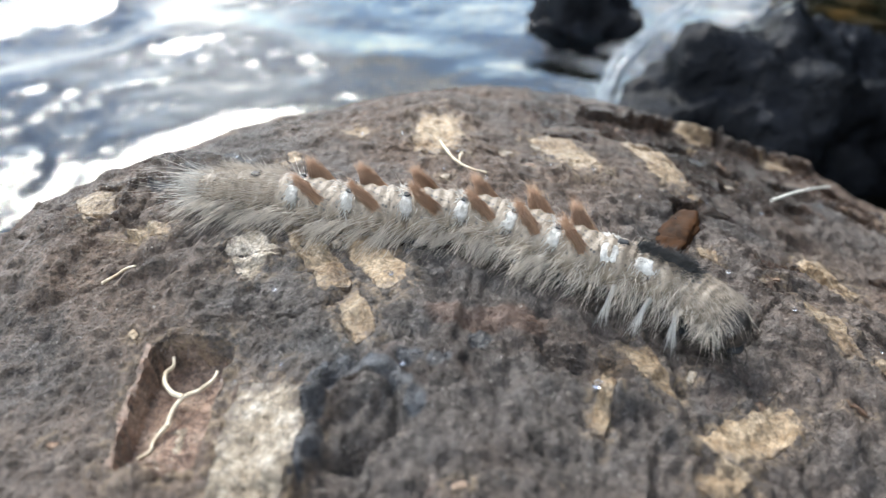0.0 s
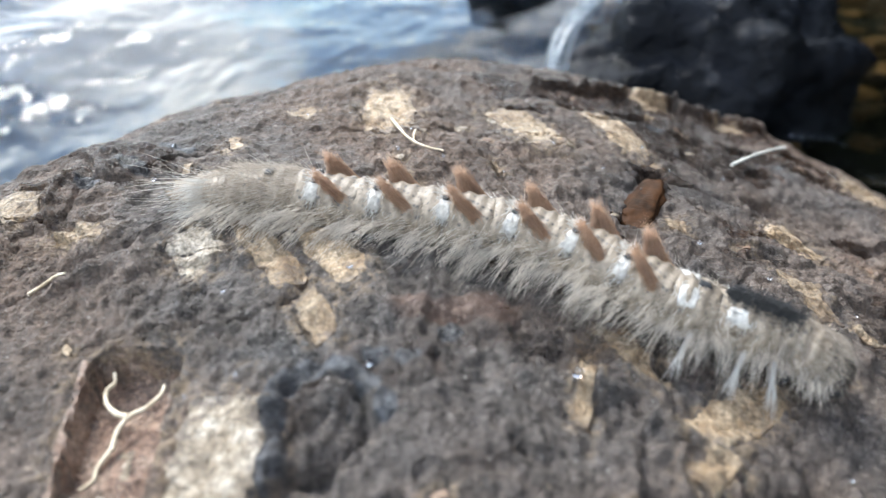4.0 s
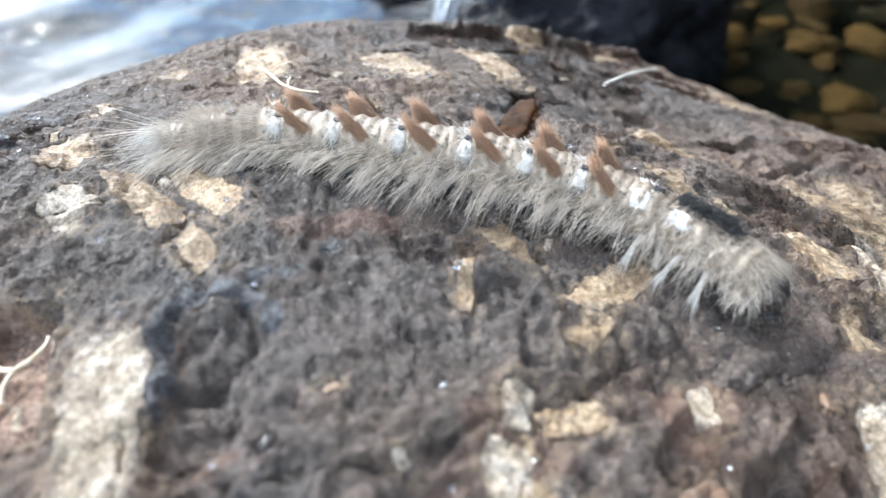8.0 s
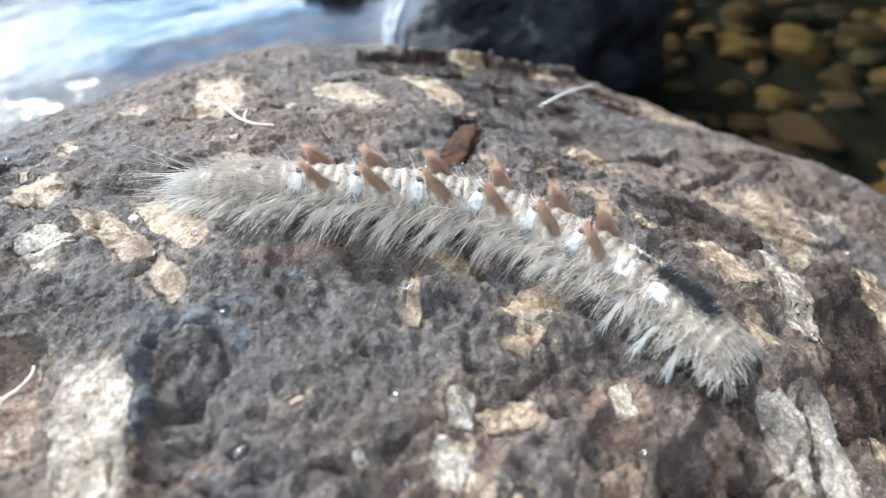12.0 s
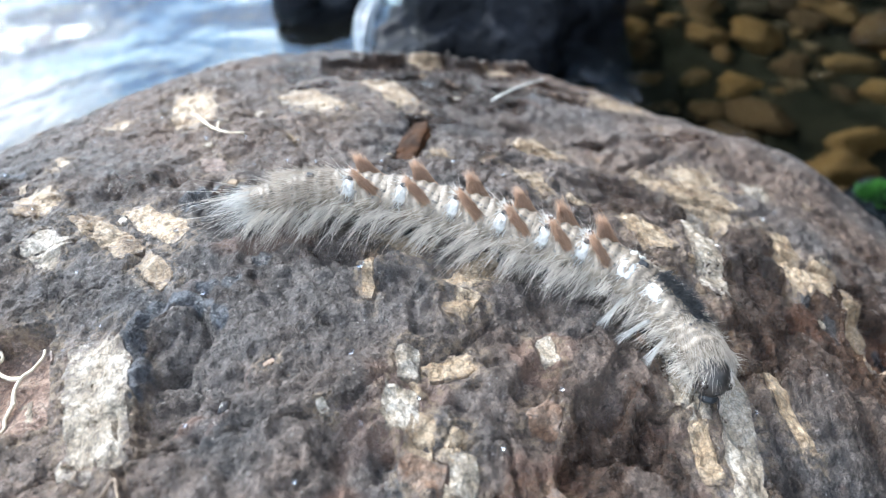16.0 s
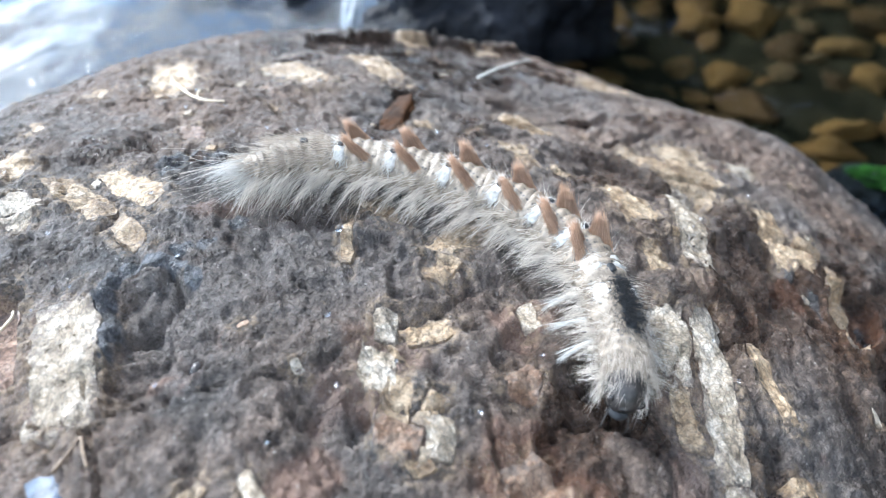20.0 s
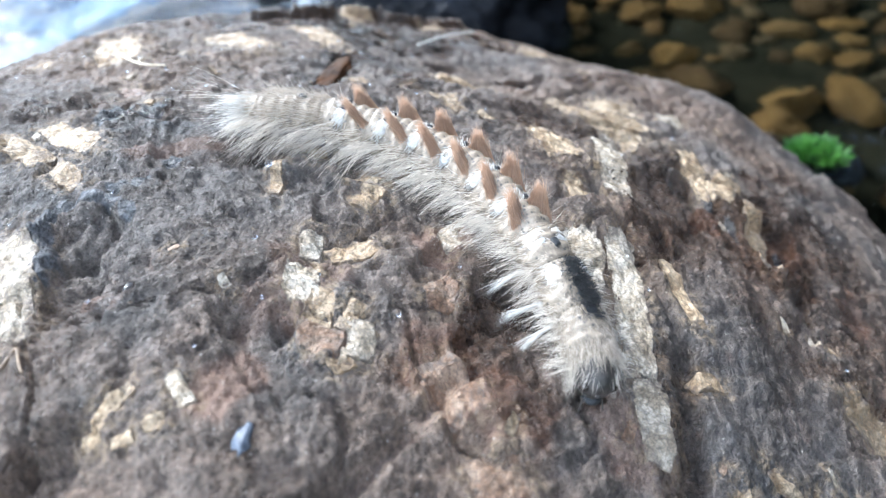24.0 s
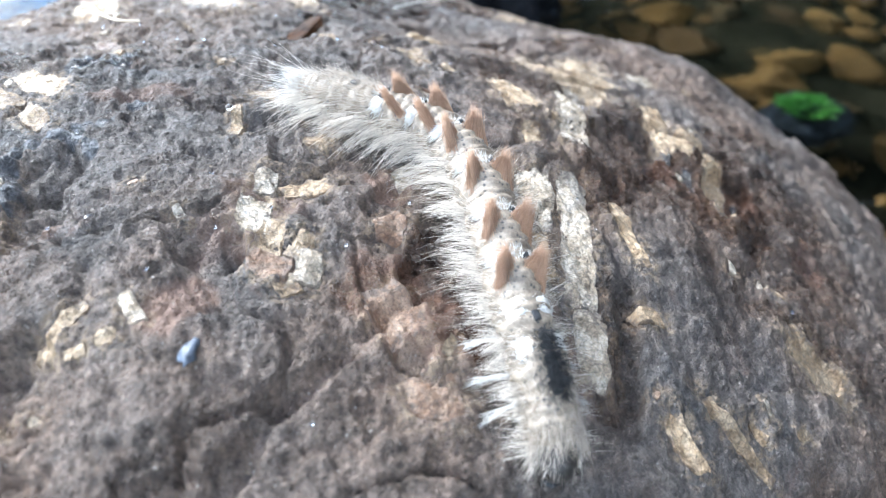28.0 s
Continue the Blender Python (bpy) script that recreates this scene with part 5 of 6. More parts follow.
    walk(SEGMENTS[2], [(t, place(*p)) for t, *p in (
        (0, -14.19, 64.67, 30.87, -0.7, 1.2, -15.4), (0.5, -13.91, 66.02, 30.85, -1.3, 1.7, -12), (1, -13.88, 65.65, 30.85, -1.1, 1.6, -10.9), (1.5, -13.19, 64.31, 30.85, -0.9, 1.3, -9.3),
        (2, -11.68, 65.17, 30.78, -1.8, 1.9, -7.4), (2.5, -10.29, 64.8, 30.73, -2, 2.4, -0.4), (4.5, -5.76, 62.53, 30.61, -4.1, 1.8, -19.4), (5, -4.02, 62.82, 30.49, -4.8, 2.6, -14.5),
        (5.5, -1.76, 59.83, 30.55, -4.7, 2.3, -15.4), (6, -0.85, 61.02, 30.4, -5.8, 2.3, -20.9), (6.5, -0.72, 61.19, 30.38, -5.9, 2.4, -20.5), (7, -0.81, 60.73, 30.42, -5.7, 2.4, -20.2),
        (7.5, -0.21, 60.24, 30.41, -5.7, 2.5, -19.7), (8, 1.69, 62.13, 30.08, -7, 2.9, -21.2), (8.5, 3.67, 59.08, 30.18, -6.1, 3.7, -16.7), (9, 4.72, 58.01, 30.16, -6.6, 2.9, -27.4),
        (9.5, 5.34, 58.67, 30.04, -6.9, 3.1, -27.1), (10, 5.66, 59.09, 29.97, -7.2, 3.2, -26.9), (10.5, 5.59, 58.6, 30.02, -7, 3.2, -27.1), (11, 5.69, 57.81, 30.08, -6.4, 3.8, -23.1),
        (11.5, 6.07, 56.93, 30.1, -5.8, 4.4, -19.8), (13.5, 10.86, 55.35, 29.59, -5.4, 6.7, -19.1), (14, 11.03, 54.94, 29.59, -5, 7.1, -16.9), (14.5, 12.02, 55.54, 29.41, -5.3, 7.3, -17.4),
        (15, 13.44, 53.96, 29.26, -3.3, 8.8, -9), (15.5, 14.93, 51.92, 29.05, -3.3, 9.3, -15.3), (16, 15.98, 51.97, 28.86, -4.5, 9.3, -22.4), (16.5, 16.55, 52.34, 28.76, -4.8, 9.3, -23.2),
        (17, 16.52, 52.22, 28.76, -4.6, 9.4, -22.5), (17.5, 16.56, 52.02, 28.76, -4.4, 9.5, -21.8), (18, 16.65, 51.92, 28.74, -4.3, 9.6, -21.3), (18.5, 16.64, 51.69, 28.75, -4, 9.7, -20.4),
        (19, 16.65, 51.69, 28.74, -3.8, 9.8, -19.1), (19.5, 16.65, 51.39, 28.75, -3.7, 9.8, -19.5), (20, 16.99, 51.52, 28.68, -4, 9.8, -20.6), (20.5, 18.72, 52.22, 28.34, -4.8, 10, -23.3),
        (21, 19.66, 50.8, 28.16, -3, 11, -16.8), (21.5, 20.23, 49.82, 28.03, -4.3, 10.8, -25.2), (22, 21.05, 49.68, 27.86, -5.8, 10.3, -33.7), (22.5, 21.11, 49.35, 27.84, -5.6, 10.4, -33.1),
        (24.5, 24.69, 43.32, 26.82, -5.8, 11.4, -42.7), (25, 25.03, 42.88, 26.72, -6.1, 11.4, -44.5), (25.5, 26.34, 42.88, 26.43, -7.5, 10.8, -50.8), (26, 27.33, 41.5, 26.11, -5.3, 12.2, -41.6),
        (26.5, 27.64, 38.37, 25.77, -6.1, 12.3, -49.7), (27, 28.07, 37.76, 25.61, -6.4, 12.3, -51.6), (27.5, 29.78, 38.16, 25.26, -7.1, 12.1, -53.9), (28, 29.71, 33.88, 24.78, -3.3, 14.3, -42.7),)])
    walk(SEGMENTS[3], [(t, place(*p)) for t, *p in (
        (0, -8.58, 63.35, 30.72, -2.7, 2.1, -8.9), (0.5, -7.61, 64.38, 30.62, -3.7, 2.2, -16.1), (1, -7.54, 64.21, 30.63, -3.6, 2.4, -13.7), (1.5, -7.18, 63.25, 30.66, -3.4, 2.3, -10.8),
        (2, -6.17, 64.05, 30.56, -4.2, 2.6, -13.2), (2.5, -5.09, 64.46, 30.46, -4.5, 3.4, -7.9), (4.5, 0.05, 60.4, 30.39, -5.8, 2.6, -19.1), (5, 1.36, 61.03, 30.23, -6.6, 2.8, -21),
        (5.5, 3.39, 58.83, 30.24, -5.3, 4.6, -7.3), (6, 5.06, 58.64, 30.09, -6.5, 3.8, -21), (6.5, 5.53, 58.67, 30.03, -6.7, 3.8, -22.3), (7, 5.53, 58.38, 30.06, -6.4, 4.1, -19.8),
        (7.5, 5.66, 58.21, 30.06, -6.2, 4.3, -18.2), (8, 7.11, 59.52, 29.79, -7.5, 3.5, -26.9), (8.5, 8.66, 57.88, 29.74, -5.8, 5.9, -12.9), (9, 9.45, 56.26, 29.75, -5.1, 6.5, -12.6),
        (9.5, 10.42, 56.32, 29.61, -6, 6.1, -20.7), (10, 11.2, 56.35, 29.5, -6.5, 5.9, -25.2), (10.5, 11.28, 55.89, 29.52, -6.2, 6.2, -23.5), (11, 11.31, 55.63, 29.53, -5.6, 6.7, -20),
        (11.5, 11.58, 55.13, 29.51, -5.2, 7.1, -17.8), (13.5, 16.65, 52.9, 28.74, -5.3, 8.9, -25.5), (14, 16.96, 52.66, 28.69, -5.2, 9.2, -25.2), (14.5, 17.21, 53.08, 28.63, -6.2, 8.6, -30.4),
        (15, 18.64, 52.39, 28.37, -5.1, 9.8, -24.8), (15.5, 20.13, 50.34, 28.07, -3.2, 11.1, -18.8), (16, 21.46, 49.02, 27.77, -5.5, 10.6, -32.6), (16.5, 22.11, 49.06, 27.63, -6.3, 10.3, -36.5),
        (17, 22.14, 49.07, 27.63, -6, 10.5, -35.1), (17.5, 22.18, 48.98, 27.62, -5.8, 10.6, -34), (18, 22.27, 48.89, 27.6, -5.8, 10.6, -34.3), (18.5, 22.29, 48.8, 27.59, -5.5, 10.8, -32.8),
        (19, 22.32, 48.92, 27.59, -5.4, 10.9, -32), (19.5, 22.25, 48.67, 27.6, -5.2, 10.9, -31.5), (20, 22.36, 48.77, 27.57, -5.4, 10.9, -32.3), (20.5, 23.51, 49.18, 27.33, -6.6, 10.4, -37.8),
        (21, 24.53, 48.66, 27.1, -5.2, 11.4, -30.7), (21.5, 24.84, 47.34, 26.99, -4.8, 11.7, -30.5), (22, 25.5, 45.7, 26.78, -7.8, 10.2, -48.5), (22.5, 25.55, 45.34, 26.75, -8, 10.1, -50.3),
        (24.5, 28.49, 39.39, 25.68, -6.4, 12.1, -49.4), (25, 28.8, 38.63, 25.54, -7, 11.9, -53.3), (25.5, 29.29, 38.42, 25.41, -8.5, 11.1, -60.4), (26, 30.38, 38.25, 25.14, -7.4, 12, -54.8),
        (26.5, 30.59, 34.68, 24.69, -6.3, 13.3, -53.6), (27, 31.11, 33.38, 24.4, -7.7, 13, -61), (27.5, 32.17, 33.57, 24.18, -9.8, 11.7, -69.6), (28, 32.7, 31.01, 23.68, -5.4, 15, -52.4),)])
    walk(SEGMENTS[4], [(t, place(*p)) for t, *p in (
        (0, -2.79, 62.94, 30.41, -4.6, 4, -2), (0.5, -1.12, 62.44, 30.32, -6, 2.9, -16.9), (1, -0.65, 62.46, 30.28, -6.1, 3.2, -15.5), (1.5, -0.45, 61.86, 30.32, -5.9, 3.3, -13.4),
        (2, 0.04, 62.57, 30.21, -6.3, 3.5, -13.8), (2.5, 0.8, 63.23, 30.08, -6.8, 3.6, -15.6), (4.5, 6.06, 58.47, 30.01, -6.3, 4.5, -17.5), (5, 6.86, 58.79, 29.89, -6.9, 4.1, -22.5),
        (5.5, 8.79, 58.21, 29.7, -5.6, 6.2, -9.9), (6, 10.6, 56.72, 29.57, -5.9, 6.3, -18.2), (6.5, 11.61, 56.2, 29.46, -6.1, 6.4, -22.1), (7, 11.9, 56.15, 29.42, -5.9, 6.7, -19.9),
        (7.5, 11.85, 56.24, 29.42, -5.7, 6.9, -18.3), (8, 12.68, 56.85, 29.26, -6.5, 6.4, -23.6), (8.5, 13.91, 56.5, 29.09, -5.7, 7.5, -18.6), (9, 14.64, 55.47, 29.03, -4.1, 8.7, -10.6),
        (9.5, 15.89, 54.68, 28.84, -4.4, 9, -15.2), (10, 16.89, 53.76, 28.69, -5.6, 8.7, -25), (10.5, 17.32, 53.34, 28.62, -5.4, 9, -25), (11, 17.42, 53.34, 28.6, -5.2, 9.2, -23.5),
        (11.5, 17.64, 53.02, 28.56, -5, 9.4, -22.8), (13.5, 22.44, 49.87, 27.59, -5.3, 10.8, -29.6), (14, 23.07, 49.18, 27.44, -6, 10.6, -34.7), (14.5, 22.68, 49.38, 27.53, -6.6, 10.2, -37.7),
        (15, 23.83, 49.12, 27.27, -6.8, 10.3, -38.8), (15.5, 25.55, 48.07, 26.86, -4.8, 11.7, -29.4), (16, 26.49, 45.39, 26.55, -5.8, 11.6, -38), (16.5, 27.15, 44.62, 26.37, -7, 11, -45.1),
        (17, 27.31, 44.73, 26.33, -6.8, 11.1, -44), (17.5, 27.37, 44.82, 26.33, -6.6, 11.3, -42.9), (18, 27.39, 44.7, 26.31, -6.7, 11.2, -43.5), (18.5, 27.46, 44.77, 26.3, -6.6, 11.3, -42.7),
        (19, 27.53, 44.95, 26.3, -6.6, 11.3, -42.4), (19.5, 27.48, 44.79, 26.3, -6.3, 11.4, -41.4), (20, 27.56, 44.87, 26.28, -6.4, 11.4, -41.4), (20.5, 28.15, 45.13, 26.16, -7, 11.1, -44.1),
        (21, 29.12, 45.16, 25.94, -7, 11.2, -43.5), (21.5, 29.37, 44.31, 25.84, -5.9, 11.9, -39.5), (22, 28.89, 41.08, 25.74, -8.4, 10.5, -57.2), (22.5, 28.9, 40.12, 25.66, -9.2, 10.1, -62.6),
        (24.5, 31.15, 35.89, 24.72, -7.3, 12.6, -56.7), (25, 31.43, 34.31, 24.46, -8.7, 12.2, -64.4), (25.5, 31.57, 33.88, 24.37, -9.1, 12.1, -66.6), (26, 32.53, 34.01, 24.16, -10, 11.6, -70.1),
        (26.5, 32.95, 30.96, 23.62, -8.3, 13.8, -63.8), (27, 33.06, 28.53, 23.19, -10.8, 12.9, -75.7), (27.5, 33.58, 28.12, 22.99, -11.9, 12.1, -80.6), (28, 34.55, 26.81, 22.51, -12, 13, -79.8),)])
    walk(SEGMENTS[5], [(t, place(*p)) for t, *p in (
        (0, 3.15, 62.47, 29.94, -6.9, 4.3, -11.9), (0.5, 4.83, 60.56, 29.96, -7.1, 3.8, -19), (1, 5.88, 60.29, 29.87, -7.4, 3.5, -23.5), (1.5, 6.09, 59.88, 29.89, -7.2, 3.7, -22.3),
        (2, 6.32, 60.77, 29.78, -7.4, 3.9, -20.9), (2.5, 6.78, 61.07, 29.7, -7.9, 3.4, -25.2), (4.5, 12.01, 56.41, 29.4, -6.3, 6.4, -22.8), (5, 12.39, 56.4, 29.35, -6.6, 6.2, -25.5),
        (5.5, 14.19, 56.6, 29.05, -6.6, 6.8, -25.4), (6, 15.75, 54.87, 28.87, -5.9, 8.1, -24.3), (6.5, 17.25, 53.81, 28.63, -5.5, 8.8, -24.5), (7, 17.84, 53.74, 28.52, -5.7, 8.9, -25.9),
        (7.5, 17.82, 53.99, 28.52, -5.6, 9, -24.9), (8, 18.32, 54.48, 28.42, -5.6, 9.1, -24), (8.5, 19.24, 54.23, 28.25, -6.1, 9.1, -27.5), (9, 20.06, 53.85, 28.09, -5.6, 9.7, -24.8),
        (9.5, 21.47, 52.96, 27.81, -4.9, 10.6, -22.5), (10, 22.22, 51.07, 27.66, -5.6, 10.5, -29.3), (10.5, 22.97, 50.14, 27.49, -6.6, 10.2, -36.3), (11, 23.2, 50.19, 27.44, -6.5, 10.3, -35.4),
        (11.5, 23.39, 49.94, 27.39, -6.4, 10.5, -35), (13.5, 27.61, 46.64, 26.36, -5.7, 11.7, -35), (14, 28.25, 44.84, 26.14, -7.1, 11.1, -44.7), (14.5, 27.65, 44.95, 26.28, -7.3, 10.9, -45.9),
        (15, 28.31, 44.74, 26.12, -7.8, 10.6, -48.6), (15.5, 30.18, 44.51, 25.67, -7.3, 11.2, -45.6), (16, 30.78, 41.86, 25.37, -5.3, 12.5, -40), (16.5, 31.19, 40.15, 25.15, -6.8, 12, -49.3),
        (17, 31.52, 40.18, 25.07, -6.9, 12, -49.6), (17.5, 31.59, 40.39, 25.07, -6.9, 12, -49.1), (18, 31.51, 40.27, 25.08, -7, 11.9, -50), (18.5, 31.57, 40.32, 25.07, -7.4, 11.7, -51.8),
        (19, 31.66, 40.44, 25.06, -7.6, 11.6, -52.5), (19.5, 31.69, 40.37, 25.05, -7.4, 11.7, -51.6), (20, 31.81, 40.42, 25.02, -7.4, 11.7, -51.7), (20.5, 32.16, 40.74, 24.97, -7.6, 11.6, -52.3),
        (21, 32.84, 40.83, 24.82, -8.3, 11.2, -55.1), (21.5, 33.06, 40.37, 24.73, -8.2, 11.3, -55.2), (22, 31.39, 36.89, 24.79, -8.2, 11.8, -59.6), (22.5, 31.14, 34.96, 24.62, -9.7, 11.1, -69),
        (24.5, 33.18, 32.05, 23.74, -9.5, 12.6, -68.4), (25, 33.1, 29.64, 23.39, -10.9, 12.3, -75.9), (25.5, 33.32, 28.72, 23.18, -11.2, 12.5, -77.2), (26, 33.96, 28.3, 22.94, -12.1, 12, -81),
        (26.5, 34.6, 26.1, 22.37, -11.8, 13.3, -79.3), (27, 33.81, 22.81, 21.89, -13.5, 12.9, -87.8), (27.5, 34.06, 21.7, 21.58, -14.4, 12.7, -90.9), (28, 34.59, 20.47, 21.15, -15.7, 11.9, -96.2),)])
    walk(SEGMENTS[6], [(t, place(*p)) for t, *p in (
        (0, 8.26, 60.52, 29.59, -7.9, 3.5, -27.5), (0.5, 9.68, 58.73, 29.57, -7, 5.1, -21), (1, 10.88, 57.45, 29.51, -7.7, 4.1, -34.2), (1.5, 11.22, 57.04, 29.49, -7.6, 4.3, -34.9),
        (2, 11.48, 58.08, 29.38, -7.8, 4.3, -33.6), (2.5, 11.71, 58.05, 29.35, -8.1, 3.9, -37), (4.5, 17.1, 53.72, 28.67, -6.7, 7.9, -33), (5, 17.36, 53.67, 28.63, -6.6, 8.2, -31.9),
        (5.5, 18.69, 53.65, 28.38, -7.4, 7.9, -37.4), (6, 20.13, 52.34, 28.11, -6.6, 9.2, -33.9), (6.5, 22.07, 51.51, 27.7, -4.9, 10.8, -25.3), (7, 22.68, 50.96, 27.57, -6.1, 10.3, -32.3),
        (7.5, 22.73, 51.19, 27.56, -6.5, 10.1, -33.8), (8, 23.42, 51.94, 27.41, -5.9, 10.6, -29.5), (8.5, 24.01, 51.34, 27.28, -6.6, 10.4, -33.8), (9, 24.61, 50.95, 27.15, -7.2, 10.1, -37.6),
        (9.5, 26.07, 50.39, 26.81, -6.8, 10.7, -35.4), (10, 26.67, 48.32, 26.64, -5.8, 11.4, -33.1), (10.5, 27.14, 46.16, 26.46, -8.3, 10, -49.7), (11, 27.5, 46.19, 26.38, -8.3, 10, -49.5),
        (11.5, 27.72, 46.01, 26.32, -8.1, 10.2, -48.4), (13.5, 31.77, 43.34, 25.25, -6.3, 11.9, -41.9), (14, 31.98, 40.68, 25.02, -6.9, 11.9, -48.8), (14.5, 31.44, 40.51, 25.13, -7.4, 11.6, -51.7),
        (15, 31.81, 40.34, 25.03, -7.6, 11.6, -52.5), (15.5, 33.45, 40.39, 24.65, -7.9, 11.5, -53.7), (16, 34.49, 38.73, 24.25, -4.6, 13.6, -40.5), (16.5, 34.37, 36.46, 24.04, -5.6, 13.7, -47.6),
        (17, 34.76, 36.15, 23.91, -6.6, 13.4, -52.1), (17.5, 34.83, 36.33, 23.92, -7, 13.2, -53.4), (18, 34.66, 36.18, 23.94, -7.2, 13.1, -54.7), (18.5, 34.48, 35.94, 23.95, -8.6, 12.3, -61.2),
        (19, 34.56, 35.89, 23.93, -8.8, 12.2, -62.2), (19.5, 34.63, 35.85, 23.91, -8.9, 12.1, -62.6), (20, 34.64, 35.94, 23.91, -9.2, 11.9, -64), (20.5, 34.93, 36.3, 23.89, -9.4, 11.7, -64.4),
        (21, 35.31, 36.39, 23.81, -9.9, 11.3, -66.8), (21.5, 35.32, 35.93, 23.75, -10.4, 11.1, -69.2), (22, 33.49, 33.3, 23.86, -7.9, 13.3, -60.5), (22.5, 32.7, 30.62, 23.65, -9.6, 12.8, -70.1),
        (24.5, 34.44, 27.61, 22.71, -11.8, 12.7, -79.1), (25, 33.9, 24.9, 22.32, -12.7, 12.7, -83.9), (25.5, 34.02, 23.02, 21.9, -13.7, 12.6, -88.2), (26, 34.44, 22.08, 21.58, -14.2, 12.7, -89.7),
        (26.5, 34.93, 20.54, 21.09, -15.1, 12.7, -92.8), (27, 33.65, 17.1, 20.54, -15.2, 14.1, -94.1), (27.5, 33.43, 15.19, 20.06, -16.6, 13.8, -99.3), (28, 33.36, 13.88, 19.68, -17.7, 13.4, -103.2),)])
    walk(SEGMENTS[7], [(t, place(*p)) for t, *p in (
        (0, 12.34, 58.18, 29.26, -7.3, 5.4, -26.5), (0.5, 13.92, 57.29, 29.08, -5.5, 7.6, -14.6), (1, 14.59, 54.87, 29.09, -6.5, 7.1, -28.7), (1.5, 14.97, 54.15, 29.05, -7, 6.8, -34.6),
        (2, 15.51, 55.07, 28.93, -7.4, 6.6, -35.4), (2.5, 15.62, 54.83, 28.92, -7.6, 6.5, -37.4), (4.5, 21.22, 50.69, 27.89, -6.5, 9.7, -35.7), (5, 21.75, 50.77, 27.78, -6, 10.2, -32.1),
        (5.5, 22.64, 50.62, 27.59, -6.2, 10.4, -33.1), (6, 24, 49.67, 27.28, -5.5, 11, -30.8), (6.5, 26.49, 49.57, 26.72, -3.7, 12.2, -21.4), (7, 26.68, 48.44, 26.65, -5, 11.8, -29.1),
        (7.5, 26.62, 48.29, 26.66, -6.6, 11, -37.2), (8, 27.81, 49.12, 26.41, -6.7, 11.1, -36.2), (8.5, 28.14, 48.36, 26.31, -6.8, 11.1, -37.7), (9, 28.3, 47.85, 26.26, -7.2, 10.9, -40.1),
        (9.5, 29.57, 47.48, 25.96, -7.4, 10.8, -41.6), (10, 30.43, 45.77, 25.7, -5.7, 11.9, -35.7), (10.5, 29.94, 42.38, 25.63, -8, 10.7, -52.8), (11, 30.32, 42.3, 25.53, -8.4, 10.5, -54.6),
        (11.5, 30.71, 42.09, 25.43, -8.2, 10.7, -53.8), (13.5, 35.03, 40.04, 24.25, -6.9, 12.5, -48.7), (14, 35.01, 37.41, 24, -5.1, 13.8, -44.4), (14.5, 34.34, 36.79, 24.1, -6.4, 13.3, -50.7),
        (15, 34.74, 36.58, 23.98, -6.5, 13.4, -51.1), (15.5, 36.18, 36.81, 23.65, -6.6, 13.5, -51), (16, 37.83, 35.77, 23.12, -4.9, 14.9, -44.6), (16.5, 37.3, 33.47, 22.94, -4.6, 15.5, -45.6),
        (17, 37.41, 32.69, 22.8, -6.6, 15.1, -53.8), (17.5, 37.3, 32.69, 22.83, -8.2, 14.2, -60.1), (18, 37.02, 32.49, 22.87, -8.8, 13.8, -62.9), (18.5, 36.25, 31.85, 22.97, -11.4, 11.8, -74.9),
        (19, 36.3, 31.67, 22.93, -11.7, 11.6, -76.4), (19.5, 36.27, 31.55, 22.92, -12, 11.3, -78.1), (20, 36.11, 31.76, 22.99, -12, 11.2, -78.3), (20.5, 36.42, 32.07, 22.96, -11.7, 11.5, -76.4),
        (21, 36.69, 32.08, 22.89, -11.8, 11.5, -76.8), (21.5, 36.54, 31.69, 22.87, -11.9, 11.5, -77.4), (22, 35.39, 29.65, 22.84, -9.1, 14.3, -66.4), (22.5, 34.13, 26.8, 22.65, -9.4, 14.7, -69.7),
        (24.5, 34.98, 23.12, 21.68, -13.5, 13.2, -86.2), (25, 34.15, 20.53, 21.3, -13.9, 13.8, -88.6), (25.5, 33.79, 17.76, 20.69, -15.4, 13.6, -94.8), (26, 34.12, 16.7, 20.32, -16, 13.8, -96.2),
        (26.5, 34.25, 15.49, 19.94, -17.1, 13.4, -100.3), (27, 33.18, 12.36, 19.25, -16.1, 16.5, -96.5), (27.5, 32.3, 9.9, 18.63, -17.7, 16.4, -102.8), (28, 32.04, 8.73, 18.25, -18, 17.1, -103.6),)])
